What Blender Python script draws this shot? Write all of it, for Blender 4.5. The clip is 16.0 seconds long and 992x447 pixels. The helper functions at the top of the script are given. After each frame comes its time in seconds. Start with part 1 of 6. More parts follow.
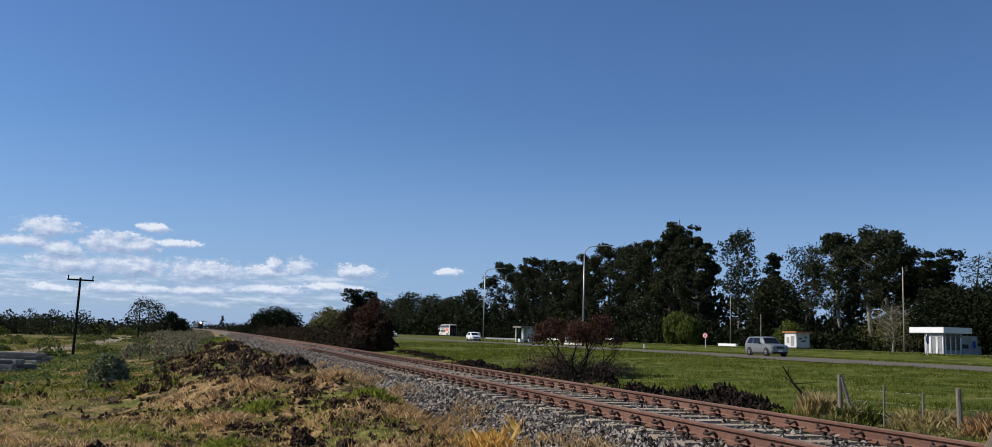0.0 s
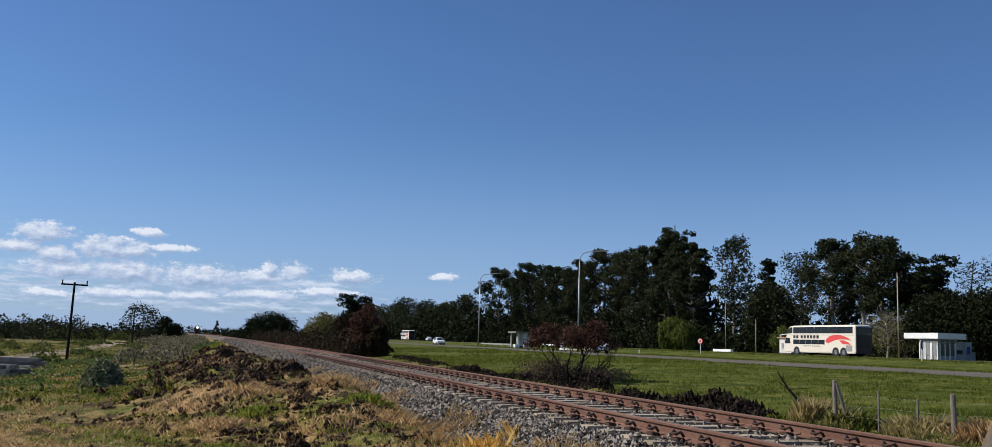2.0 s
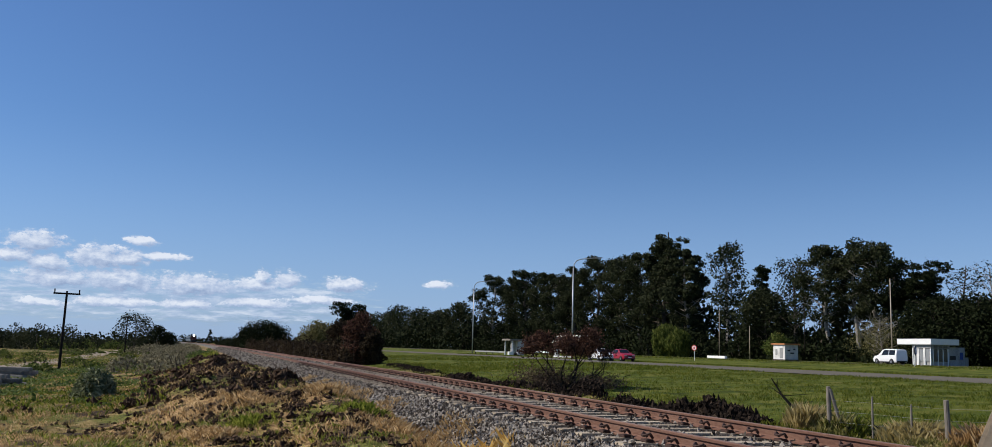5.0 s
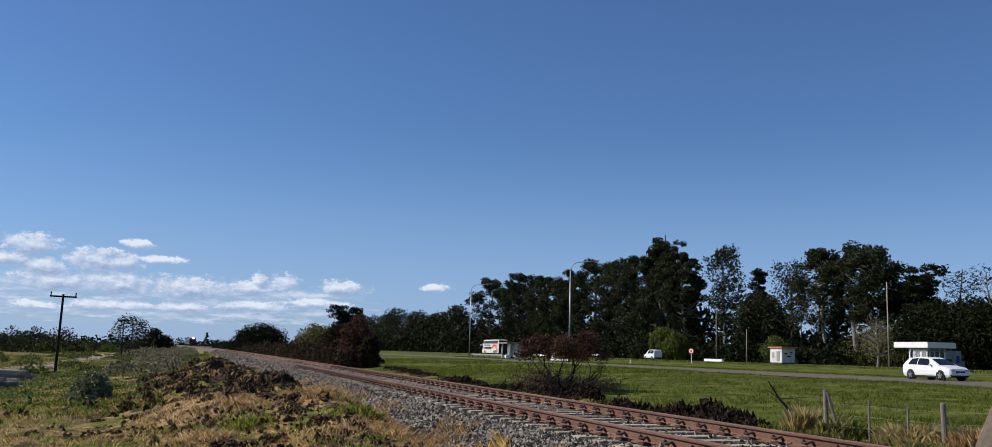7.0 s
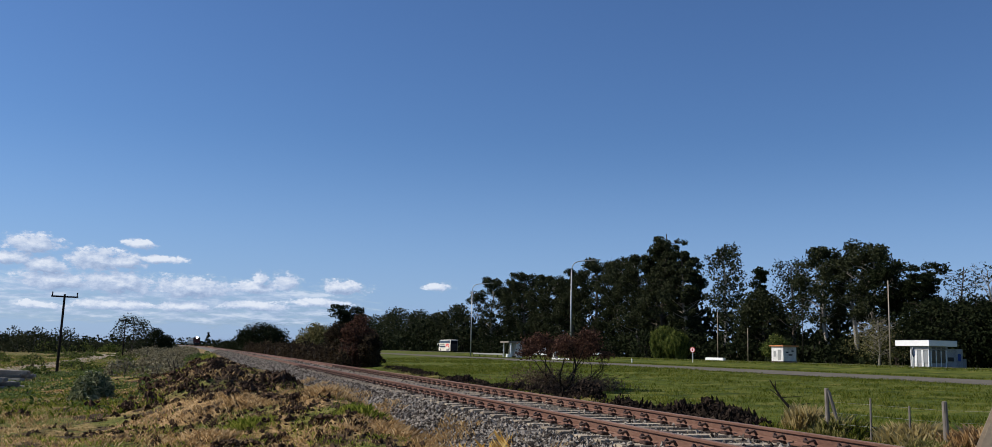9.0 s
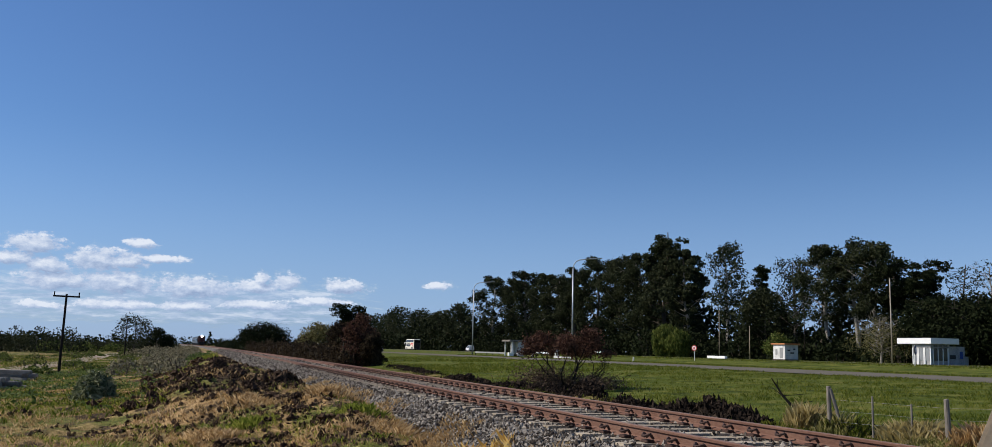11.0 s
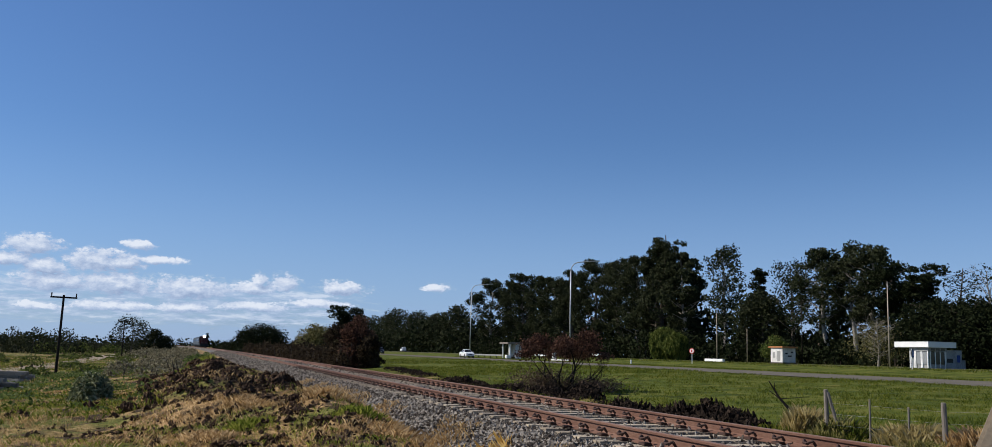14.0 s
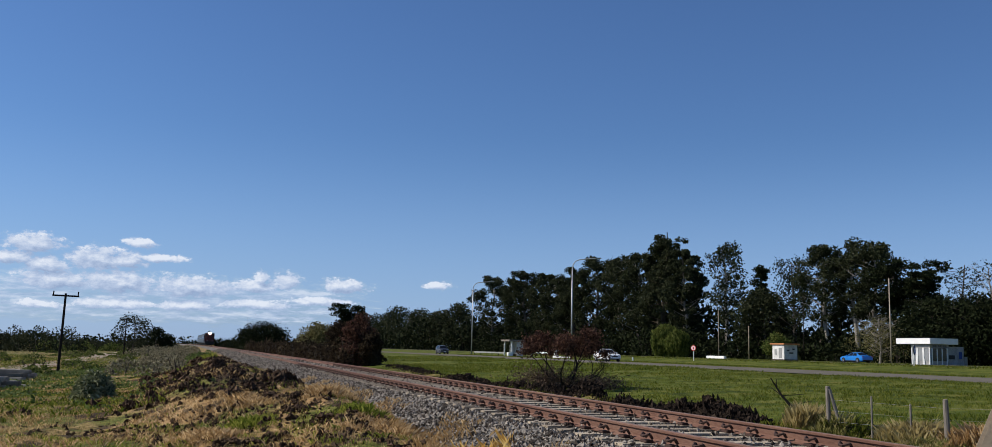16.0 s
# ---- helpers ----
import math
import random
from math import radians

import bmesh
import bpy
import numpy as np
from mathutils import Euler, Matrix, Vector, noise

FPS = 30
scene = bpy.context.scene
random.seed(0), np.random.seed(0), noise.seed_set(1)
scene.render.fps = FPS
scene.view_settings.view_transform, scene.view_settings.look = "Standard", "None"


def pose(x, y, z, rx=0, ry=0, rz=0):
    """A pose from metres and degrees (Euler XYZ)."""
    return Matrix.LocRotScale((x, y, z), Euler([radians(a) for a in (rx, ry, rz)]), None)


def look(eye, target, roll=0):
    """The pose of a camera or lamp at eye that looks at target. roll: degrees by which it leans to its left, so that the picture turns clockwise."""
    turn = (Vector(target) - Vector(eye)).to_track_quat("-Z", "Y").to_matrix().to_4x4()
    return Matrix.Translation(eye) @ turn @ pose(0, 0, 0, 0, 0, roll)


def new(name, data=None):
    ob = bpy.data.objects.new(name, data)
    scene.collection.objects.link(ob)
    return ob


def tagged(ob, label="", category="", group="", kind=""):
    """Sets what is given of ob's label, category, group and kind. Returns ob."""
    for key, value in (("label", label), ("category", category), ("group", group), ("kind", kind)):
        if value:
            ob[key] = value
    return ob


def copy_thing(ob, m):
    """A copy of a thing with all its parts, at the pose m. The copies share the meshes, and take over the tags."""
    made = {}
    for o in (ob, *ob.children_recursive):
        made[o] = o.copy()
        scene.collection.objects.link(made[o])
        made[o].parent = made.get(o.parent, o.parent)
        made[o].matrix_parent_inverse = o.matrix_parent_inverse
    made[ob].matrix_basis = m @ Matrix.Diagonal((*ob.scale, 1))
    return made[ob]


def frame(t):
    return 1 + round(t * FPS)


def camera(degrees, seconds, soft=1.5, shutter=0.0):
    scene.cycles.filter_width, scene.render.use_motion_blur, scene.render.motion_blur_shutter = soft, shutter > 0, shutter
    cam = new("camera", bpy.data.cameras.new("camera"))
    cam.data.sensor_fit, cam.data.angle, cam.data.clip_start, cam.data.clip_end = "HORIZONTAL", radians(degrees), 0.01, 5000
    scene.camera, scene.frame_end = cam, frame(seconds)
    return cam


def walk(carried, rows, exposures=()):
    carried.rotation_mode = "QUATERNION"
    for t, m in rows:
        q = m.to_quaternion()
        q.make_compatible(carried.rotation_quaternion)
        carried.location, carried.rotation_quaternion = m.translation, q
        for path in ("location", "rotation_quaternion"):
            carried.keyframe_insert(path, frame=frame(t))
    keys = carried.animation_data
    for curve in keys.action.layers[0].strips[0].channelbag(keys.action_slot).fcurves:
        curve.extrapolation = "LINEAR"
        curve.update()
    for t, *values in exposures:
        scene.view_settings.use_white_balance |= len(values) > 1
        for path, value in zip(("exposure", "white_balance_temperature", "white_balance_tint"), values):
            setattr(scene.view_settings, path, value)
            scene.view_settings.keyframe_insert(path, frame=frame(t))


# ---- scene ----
EYE = Vector((0.0, 0.0, 1.635))


def aim(turn, tilt, lean):
    """The camera's pose at its standpoint: degrees clockwise from the track, upwards, and leaning left."""
    return Matrix.Translation(EYE) @ pose(0, 0, 0, 0, 0, -turn) @ pose(0, 0, 0, 90 + tilt) @ pose(0, 0, 0, 0, 0, lean)


cam = camera(55.823, 16.0, soft=0.6)
walk(cam, [(t, aim(a, b, c)) for t, a, b, c in (
        (0, 16.645, 6.856, 1.701),
        (0.5, 16.708, 6.938, 1.613),
        (1, 16.763, 6.996, 1.612),
        (1.5, 16.843, 7.109, 1.574),
        (2, 16.922, 7.185, 1.764),
        (2.5, 16.981, 7.280, 1.758),
        (3, 17.045, 7.351, 1.758),
        (3.5, 17.100, 7.438, 1.686),
        (4, 17.172, 7.529, 1.632),
        (6.5, 17.452, 7.776, 1.501),
        (7, 17.472, 7.843, 1.547),
        (7.5, 17.369, 7.928, 1.510),
        (8, 17.401, 7.962, 1.457),
        (8.5, 17.422, 7.851, 1.438),
        (9, 17.412, 7.790, 1.426),
        (11.5, 17.321, 7.668, 1.297),
        (12, 17.402, 7.627, 1.410),
        (12.5, 17.452, 7.691, 1.492),
        (13, 17.512, 7.710, 1.511),
        (13.5, 17.464, 7.794, 1.445),
        (14, 17.451, 7.854, 1.463),
        (14.5, 17.422, 7.963, 1.431),
        (15, 17.278, 7.986, 1.622),
        (15.5, 17.333, 7.954, 1.661),
        (16, 17.369, 7.699, 1.350),
)], exposures=((0, 0.0), (16, 0.0)))

# ---- light ----
SUN_EL, SUN_AZ = 40.0, 23.0   # degrees up; degrees from -X towards +Y
to_sun = Vector((-math.cos(radians(SUN_AZ)) * math.cos(radians(SUN_EL)), math.sin(radians(SUN_AZ)) * math.cos(radians(SUN_EL)), math.sin(radians(SUN_EL))))
world = bpy.data.worlds.new("sky_world")
scene.world = world
world.use_nodes = True
_wn = world.node_tree.nodes
sky = _wn.new("ShaderNodeTexSky")
sky.sky_type, sky.sun_disc = "NISHITA", False
sky.sun_elevation = radians(SUN_EL)
sky.sun_rotation = math.atan2(to_sun.x, to_sun.y)
sky.air_density, sky.dust_density, sky.ozone_density = 1.0, 0.2, 3.0
tint = _wn.new("ShaderNodeMix")
tint.data_type, tint.blend_type = "RGBA", "MULTIPLY"
tint.inputs[0].default_value, tint.inputs[7].default_value = 1.0, (0.625, 0.83, 1.13, 1)
world.node_tree.links.new(sky.outputs[0], tint.inputs[6])
world.node_tree.links.new(tint.outputs[2], _wn["Background"].inputs[0])
_wn["Background"].inputs[1].default_value = 0.085
sun = new("sun", bpy.data.lights.new("sun", "SUN"))
sun.data.energy, sun.data.angle, sun.data.color = 5.0, radians(0.53), (1.0, 0.93, 0.82)
sun.matrix_world = look(to_sun * 100, (0, 0, 0))

# ---- materials ----


def material(name, colours, scale=4.0, fine=40.0, rough=0.8, bump=0.3, metal=0.0, spec=0.3, island=False, random_tint=0.0, depth=0.02, stretch=(1, 1, 1), translucent=0.0, contrast=(0.3, 0.7)):
    """A surface whose colour runs through the given colours by noise at two scales, with fine relief."""
    m = bpy.data.materials.new(name)
    m.use_nodes = True
    n, l = m.node_tree.nodes, m.node_tree.links
    b = n["Principled BSDF"]
    co = n.new("ShaderNodeTexCoord")
    mp = n.new("ShaderNodeMapping")
    mp.inputs["Scale"].default_value = stretch
    l.new(co.outputs["Object"], mp.inputs["Vector"])
    big, small = n.new("ShaderNodeTexNoise"), n.new("ShaderNodeTexNoise")
    big.inputs["Scale"].default_value, big.inputs["Detail"].default_value = scale, 4
    small.inputs["Scale"].default_value, small.inputs["Detail"].default_value = fine, 3
    for t in (big, small):
        l.new(mp.outputs[0], t.inputs["Vector"])
    add = n.new("ShaderNodeMath")
    add.operation = "MULTIPLY_ADD"
    add.inputs[1].default_value = 0.45
    l.new(small.outputs["Fac"], add.inputs[0])
    mul = n.new("ShaderNodeMath")
    mul.operation = "MULTIPLY"
    mul.inputs[1].default_value = 0.55
    l.new(big.outputs["Fac"], mul.inputs[0])
    l.new(mul.outputs[0], add.inputs[2])
    value = add.outputs[0]
    if island or random_tint:
        src = n.new("ShaderNodeNewGeometry").outputs["Random Per Island"] if island else n.new("ShaderNodeObjectInfo").outputs["Random"]
        mix = n.new("ShaderNodeMath")
        mix.operation = "MULTIPLY_ADD"
        mix.inputs[1].default_value = random_tint or 0.5
        sub = n.new("ShaderNodeMath")
        sub.operation = "SUBTRACT"
        sub.inputs[1].default_value = 0.5
        l.new(src, sub.inputs[0])
        l.new(sub.outputs[0], mix.inputs[0])
        l.new(value, mix.inputs[2])
        value = mix.outputs[0]
    ramp = n.new("ShaderNodeValToRGB")
    e = ramp.color_ramp.elements
    while len(e) < len(colours):
        e.new(0.5)
    for i, c in enumerate(colours):
        e[i].position = contrast[0] + (contrast[1] - contrast[0]) * i / max(1, len(colours) - 1)
        e[i].color = (*c, 1)
    l.new(value, ramp.inputs[0])
    l.new(ramp.outputs[0], b.inputs["Base Color"])
    b.inputs["Roughness"].default_value, b.inputs["Metallic"].default_value = rough, metal
    b.inputs["Specular IOR Level"].default_value = spec
    if bump:
        bp = n.new("ShaderNodeBump")
        bp.inputs["Strength"].default_value, bp.inputs["Distance"].default_value = bump, depth
        l.new(add.outputs[0], bp.inputs["Height"])
        l.new(bp.outputs[0], b.inputs["Normal"])
    if translucent:
        tr, ms = n.new("ShaderNodeBsdfTranslucent"), n.new("ShaderNodeMixShader")
        ms.inputs[0].default_value = translucent
        l.new(ramp.outputs[0], tr.inputs["Color"])
        l.new(b.outputs[0], ms.inputs[1])
        l.new(tr.outputs[0], ms.inputs[2])
        l.new(ms.outputs[0], n["Material Output"].inputs[0])
    return m


def glass(name, tint=(0.010, 0.012, 0.015)):
    return material(name, [tint, tuple(c * 1.3 for c in tint)], rough=0.08, bump=0, spec=0.3)


def glow(name, colour, strength):
    m = bpy.data.materials.new(name)
    m.use_nodes = True
    b = m.node_tree.nodes["Principled BSDF"]
    b.inputs["Base Color"].default_value = (*colour, 1)
    b.inputs["Emission Color"].default_value = (*colour, 1)
    b.inputs["Emission Strength"].default_value = strength
    return m


M = {
    "asphalt": material("asphalt", [(0.10, 0.089, 0.071), (0.165, 0.147, 0.118)], 0.6, 60, 0.95, 0.2, spec=0.1),
    "rust": material("rail_rust", [(0.08, 0.037, 0.025), (0.14, 0.068, 0.046), (0.2, 0.115, 0.08)], 3, 60, 0.8, 0.25, stretch=(1, 0.2, 1)),
    "railtop": material("rail_running_surface", [(0.16, 0.095, 0.07), (0.25, 0.165, 0.125)], 4, 50, 0.6, 0.1, metal=0.0, stretch=(1, 0.1, 1)),
    "clip": material("rusty_clip", [(0.03, 0.018, 0.014), (0.08, 0.04, 0.03)], 20, 90, 0.8, 0.2),
    "concrete": material("sleeper_concrete", [(0.26, 0.212, 0.155), (0.40, 0.335, 0.25)], 5, 50, 0.9, 0.25, random_tint=0.5),
    "ballast": material("ballast_bed", [(0.035, 0.03, 0.026), (0.12, 0.11, 0.10), (0.24, 0.225, 0.205)], 5, 17, 0.95, 1.0, depth=0.05, spec=0.1, contrast=(0.38, 0.60)),
    "stone": material("ballast_stone", [(0.045, 0.034, 0.026), (0.135, 0.114, 0.092), (0.31, 0.272, 0.228)], 6, 50, 0.95, 0.3, island=True, random_tint=0.9),
    "soil": material("dark_soil", [(0.02, 0.013, 0.009), (0.055, 0.035, 0.023), (0.14, 0.09, 0.058)], 9, 45, 0.95, 0.8, depth=0.03, spec=0.04, island=True, random_tint=0.3),
    "burnt_soil": material("burnt_soil", [(0.008, 0.006, 0.005), (0.02, 0.015, 0.012), (0.062, 0.044, 0.032)], 9, 45, 0.95, 0.8, depth=0.03, spec=0.04, island=True, random_tint=0.3),
    "bark": material("bark", [(0.05, 0.038, 0.03), (0.11, 0.09, 0.07)], 6, 40, 0.95, 0.6, stretch=(1, 1, 0.25)),
    "pale_bark": material("pale_bark", [(0.1344, 0.1176, 0.1008), (0.3528, 0.3192, 0.2772)], 2, 20, 0.9, 0.4, stretch=(1, 1, 0.3)),
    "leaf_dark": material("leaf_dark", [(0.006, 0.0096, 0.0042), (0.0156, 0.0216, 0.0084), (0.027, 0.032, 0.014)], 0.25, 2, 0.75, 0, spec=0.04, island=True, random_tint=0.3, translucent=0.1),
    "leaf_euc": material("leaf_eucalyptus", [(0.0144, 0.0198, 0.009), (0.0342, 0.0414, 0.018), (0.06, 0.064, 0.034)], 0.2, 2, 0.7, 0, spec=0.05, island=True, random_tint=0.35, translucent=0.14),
    "leaf_green": material("leaf_green", [(0.042, 0.066, 0.0144), (0.096, 0.126, 0.03), (0.168, 0.18, 0.048)], 0.4, 3, 0.7, 0, spec=0.06, island=True, random_tint=0.5, translucent=0.25),
    "leaf_willow": material("leaf_willow", [(0.05, 0.07, 0.016), (0.115, 0.14, 0.03), (0.20, 0.21, 0.055)], 0.3, 2, 0.7, 0, spec=0.05, island=True, random_tint=0.4, translucent=0.25),
    "leaf_weed": material("leaf_weed", [(0.045, 0.075, 0.017), (0.10, 0.145, 0.034), (0.17, 0.21, 0.06)], 0.5, 4, 0.6, 0, spec=0.15, island=True, random_tint=0.5, translucent=0.3),
    "leaf_yellow": material("leaf_budding", [(0.088, 0.0831, 0.0293), (0.1662, 0.1516, 0.0586), (0.2346, 0.2053, 0.0978)], 0.4, 3, 0.8, 0, spec=0.06, island=True, random_tint=0.5, translucent=0.25),
    "leaf_burnt": material("leaf_burnt", [(0.04, 0.023, 0.017), (0.092, 0.046, 0.032), (0.15, 0.078, 0.052)], 0.4, 3, 0.8, 0, spec=0.06, island=True, random_tint=0.6, translucent=0.2),
    "leaf_brown": material("leaf_withered", [(0.021, 0.0154, 0.0098), (0.0455, 0.0315, 0.0196), (0.07, 0.0525, 0.0294)], 0.4, 3, 0.85, 0, spec=0.06, island=True, random_tint=0.6, translucent=0.15),
    "leaf_dead": material("leaf_dead", [(0.10, 0.088, 0.052), (0.22, 0.195, 0.12), (0.36, 0.32, 0.21)], 1, 5, 0.85, 0, spec=0.05, island=True, random_tint=0.5, translucent=0.2),
    "leaf_dead_dark": material("leaf_dead_dark", [(0.05, 0.034, 0.025), (0.115, 0.078, 0.056), (0.19, 0.135, 0.10)], 1, 5, 0.85, 0, spec=0.05, island=True, random_tint=0.5, translucent=0.15),
    "leaf_grey": material("leaf_grey", [(0.085, 0.105, 0.05), (0.20, 0.22, 0.115), (0.36, 0.37, 0.22)], 1, 5, 0.8, 0, spec=0.06, island=True, random_tint=0.5, translucent=0.2),
    "grass": material("grass_green", [(0.058, 0.08, 0.010), (0.115, 0.145, 0.018), (0.205, 0.205, 0.038)], 0.25, 3, 0.75, 0, island=True, random_tint=0.7, translucent=0.45, spec=0.05),
    "fresh_grass": material("grass_fresh", [(0.09, 0.12, 0.017), (0.18, 0.22, 0.03), (0.31, 0.31, 0.06)], 0.4, 3, 0.75, 0, island=True, random_tint=0.6, translucent=0.45, spec=0.05),
    "mixed_grass": material("grass_mixed", [(0.10, 0.105, 0.023), (0.21, 0.17, 0.052), (0.38, 0.275, 0.115)], 0.4, 3, 0.8, 0, island=True, random_tint=0.8, translucent=0.4, spec=0.05),
    "straw": material("grass_dry", [(0.27, 0.165, 0.07), (0.47, 0.31, 0.14), (0.60, 0.44, 0.24)], 0.5, 4, 0.8, 0, island=True, random_tint=0.6, translucent=0.5, spec=0.05),
    "orange_straw": material("grass_orange", [(0.432, 0.24, 0.06), (0.66, 0.408, 0.108), (0.744, 0.528, 0.192)], 0.5, 4, 0.8, 0, island=True, random_tint=0.6, translucent=0.5, spec=0.05),
    "tussock": material("tussock_grass", [(0.14, 0.15, 0.04), (0.28, 0.26, 0.09), (0.42, 0.36, 0.16)], 1.5, 6, 0.8, 0, island=True, random_tint=0.5, translucent=0.5, spec=0.05),
    "pale_tussock": material("tussock_pale", [(0.22, 0.175, 0.065), (0.37, 0.295, 0.125), (0.48, 0.395, 0.20)], 1.5, 6, 0.8, 0, island=True, random_tint=0.5, translucent=0.5, spec=0.05),
    "old_concrete": material("old_concrete", [(0.12, 0.11, 0.095), (0.32, 0.30, 0.265)], 2, 25, 0.9, 0.3, random_tint=0.4),
    "white_paint": material("white_paint", [(0.70, 0.70, 0.69), (0.82, 0.82, 0.81)], 1.2, 20, 0.6, 0.08, spec=0.4),
    "stained_wall": material("stained_white_wall", [(0.30, 0.29, 0.27), (0.62, 0.61, 0.59), (0.74, 0.73, 0.71)], 1.6, 14, 0.85, 0.2, stretch=(1, 1, 0.4)),
    # streaky pale wall, greyed overall to stand for shade
    "shaded_wall": material("shaded_wall", [(0.16, 0.16, 0.165), (0.33, 0.33, 0.335), (0.44, 0.44, 0.44)], 1.4, 12, 0.85, 0.2, stretch=(1, 1, 0.4)),
    "grey_paint": material("grey_paint", [(0.22, 0.22, 0.22), (0.32, 0.32, 0.31)], 2, 30, 0.6, 0.05),
    "wood": material("weathered_wood", [(0.10, 0.085, 0.07), (0.20, 0.175, 0.15), (0.27, 0.24, 0.21)], 5, 40, 0.9, 0.5, stretch=(1, 1, 0.15)),
    "dark_wood": material("creosote_wood", [(0.014, 0.012, 0.010), (0.036, 0.03, 0.026)], 5, 40, 0.95, 0.4, spec=0.05, stretch=(1, 1, 0.15)),
    "galv": material("galvanised_steel", [(0.32, 0.33, 0.34), (0.48, 0.49, 0.50)], 3, 30, 0.5, 0.05, metal=0.5),
    "tyre": material("tyre_rubber", [(0.012, 0.012, 0.012), (0.03, 0.03, 0.03)], 20, 80, 0.9, 0.1),
    "rim": material("alloy_rim", [(0.35, 0.35, 0.36), (0.5, 0.5, 0.51)], 10, 60, 0.35, 0, metal=0.8),
    "trim": material("black_plastic", [(0.018, 0.018, 0.019), (0.032, 0.032, 0.033)], 10, 60, 0.6, 0.05),
    "glass": glass("tinted_glass"),
    "lamp_glass": glass("headlight_glass", (0.35, 0.36, 0.37)),
    "red_lamp": glass("tail_light", (0.25, 0.01, 0.01)),
    "car_white": material("car_white", [(0.74, 0.74, 0.74), (0.78, 0.78, 0.78)], 2, 20, 0.3, 0, spec=0.5),
    "car_silver": material("car_silver", [(0.19, 0.193, 0.197), (0.225, 0.228, 0.232)], 2, 20, 0.35, 0, metal=0.3, spec=0.5),
    "car_red": material("car_red", [(0.28, 0.012, 0.03), (0.32, 0.018, 0.036)], 2, 20, 0.3, 0, spec=0.5),
    "car_blue": material("car_blue", [(0.01, 0.16, 0.52), (0.015, 0.19, 0.58)], 2, 20, 0.3, 0, spec=0.5),
    "car_dark": material("car_dark", [(0.03, 0.035, 0.045), (0.04, 0.045, 0.055)], 2, 20, 0.3, 0, spec=0.5),
    "bus_cream": material("bus_cream", [(0.68, 0.62, 0.52), (0.74, 0.68, 0.58)], 1, 12, 0.4, 0, spec=0.5),
    "bus_red": material("bus_red", [(0.62, 0.05, 0.05), (0.68, 0.09, 0.08)], 2, 20, 0.4, 0, spec=0.5),
    "bus_black": material("bus_black", [(0.02, 0.02, 0.02), (0.035, 0.035, 0.035)], 2, 20, 0.5, 0),
    "loco_red": material("locomotive_red", [(0.05, 0.014, 0.014), (0.09, 0.022, 0.02)], 1, 12, 0.6, 0.05),
    "sign_red": material("sign_red", [(0.58, 0.03, 0.03), (0.66, 0.06, 0.05)], 3, 20, 0.5, 0),
    "sign_blue": material("sign_blue", [(0.02, 0.05, 0.22), (0.03, 0.07, 0.28)], 3, 20, 0.5, 0),
    "roof_orange": material("orange_fascia", [(0.42, 0.16, 0.06), (0.55, 0.24, 0.10)], 3, 20, 0.7, 0.1),
    "headlight": glow("headlight_glow", (1.0, 0.86, 0.74), 30.0),
}


# ---- helpers ----
def smooth(a, b, x):
    t = np.clip((x - a) / (b - a), 0, 1)
    return t * t * (3 - 2 * t)


def mesh_of(name, verts, faces, mat, shade=False):
    me = bpy.data.meshes.new(name)
    me.from_pydata([tuple(v) for v in verts], [], [tuple(f) for f in faces])
    me.materials.append(mat)
    if shade:
        me.polygons.foreach_set("use_smooth", [True] * len(me.polygons))
    me.update()
    return me


def put(name, me, parent=None, label="", m=None):
    ob = new(name, me)
    ob.parent = parent
    if m is not None:
        ob.matrix_basis = m
    return tagged(ob, label)


def part(name, bm, mat, parent=None, label="", m=None, shade=False):
    """Links a bmesh as one mesh object under a thing or a part."""
    me = bpy.data.meshes.new(name)
    bm.to_mesh(me)
    bm.free()
    me.materials.append(mat)
    if shade:
        me.polygons.foreach_set("use_smooth", [True] * len(me.polygons))
    return put(name, me, parent, label, m)


def box(sx, sy, sz, at=(0, 0, 0), bevel=0.0, turn=None, bm=None):
    """A box with rounded edges; at is the middle of its base."""
    bm = bm or bmesh.new()
    made = bmesh.ops.create_cube(bm, size=1)["verts"]
    bmesh.ops.scale(bm, vec=(sx, sy, sz), verts=made)
    if bevel:
        edges = list({e for v in made for e in v.link_edges})
        r = bmesh.ops.bevel(bm, geom=edges, offset=bevel, segments=2, affect="EDGES")
        made = list({v for v in made if v.is_valid} | set(r["verts"]))
    mt = Matrix.Translation(Vector(at) + Vector((0, 0, sz / 2)))
    if turn is not None:
        mt = Matrix.Translation(at) @ turn @ Matrix.Translation((0, 0, sz / 2))
    bmesh.ops.transform(bm, matrix=mt, verts=made)
    return bm


def rod(p, q, r0, r1=None, sides=8, bm=None):
    """A tapered round bar from p to q."""
    bm = bm or bmesh.new()
    p, q = Vector(p), Vector(q)
    made = bmesh.ops.create_cone(bm, cap_ends=True, segments=sides, radius1=r0, radius2=r0 if r1 is None else r1, depth=(q - p).length)["verts"]
    bmesh.ops.transform(bm, matrix=Matrix.Translation((p + q) / 2) @ (q - p).to_track_quat("Z", "Y").to_matrix().to_4x4(), verts=made)
    return bm


def thing(name, label, category, m=None, group="", kind=""):
    ob = new(name)
    ob.empty_display_size = 0.2
    if m is not None:
        ob.matrix_basis = m
    return tagged(ob, label, category, group, kind)


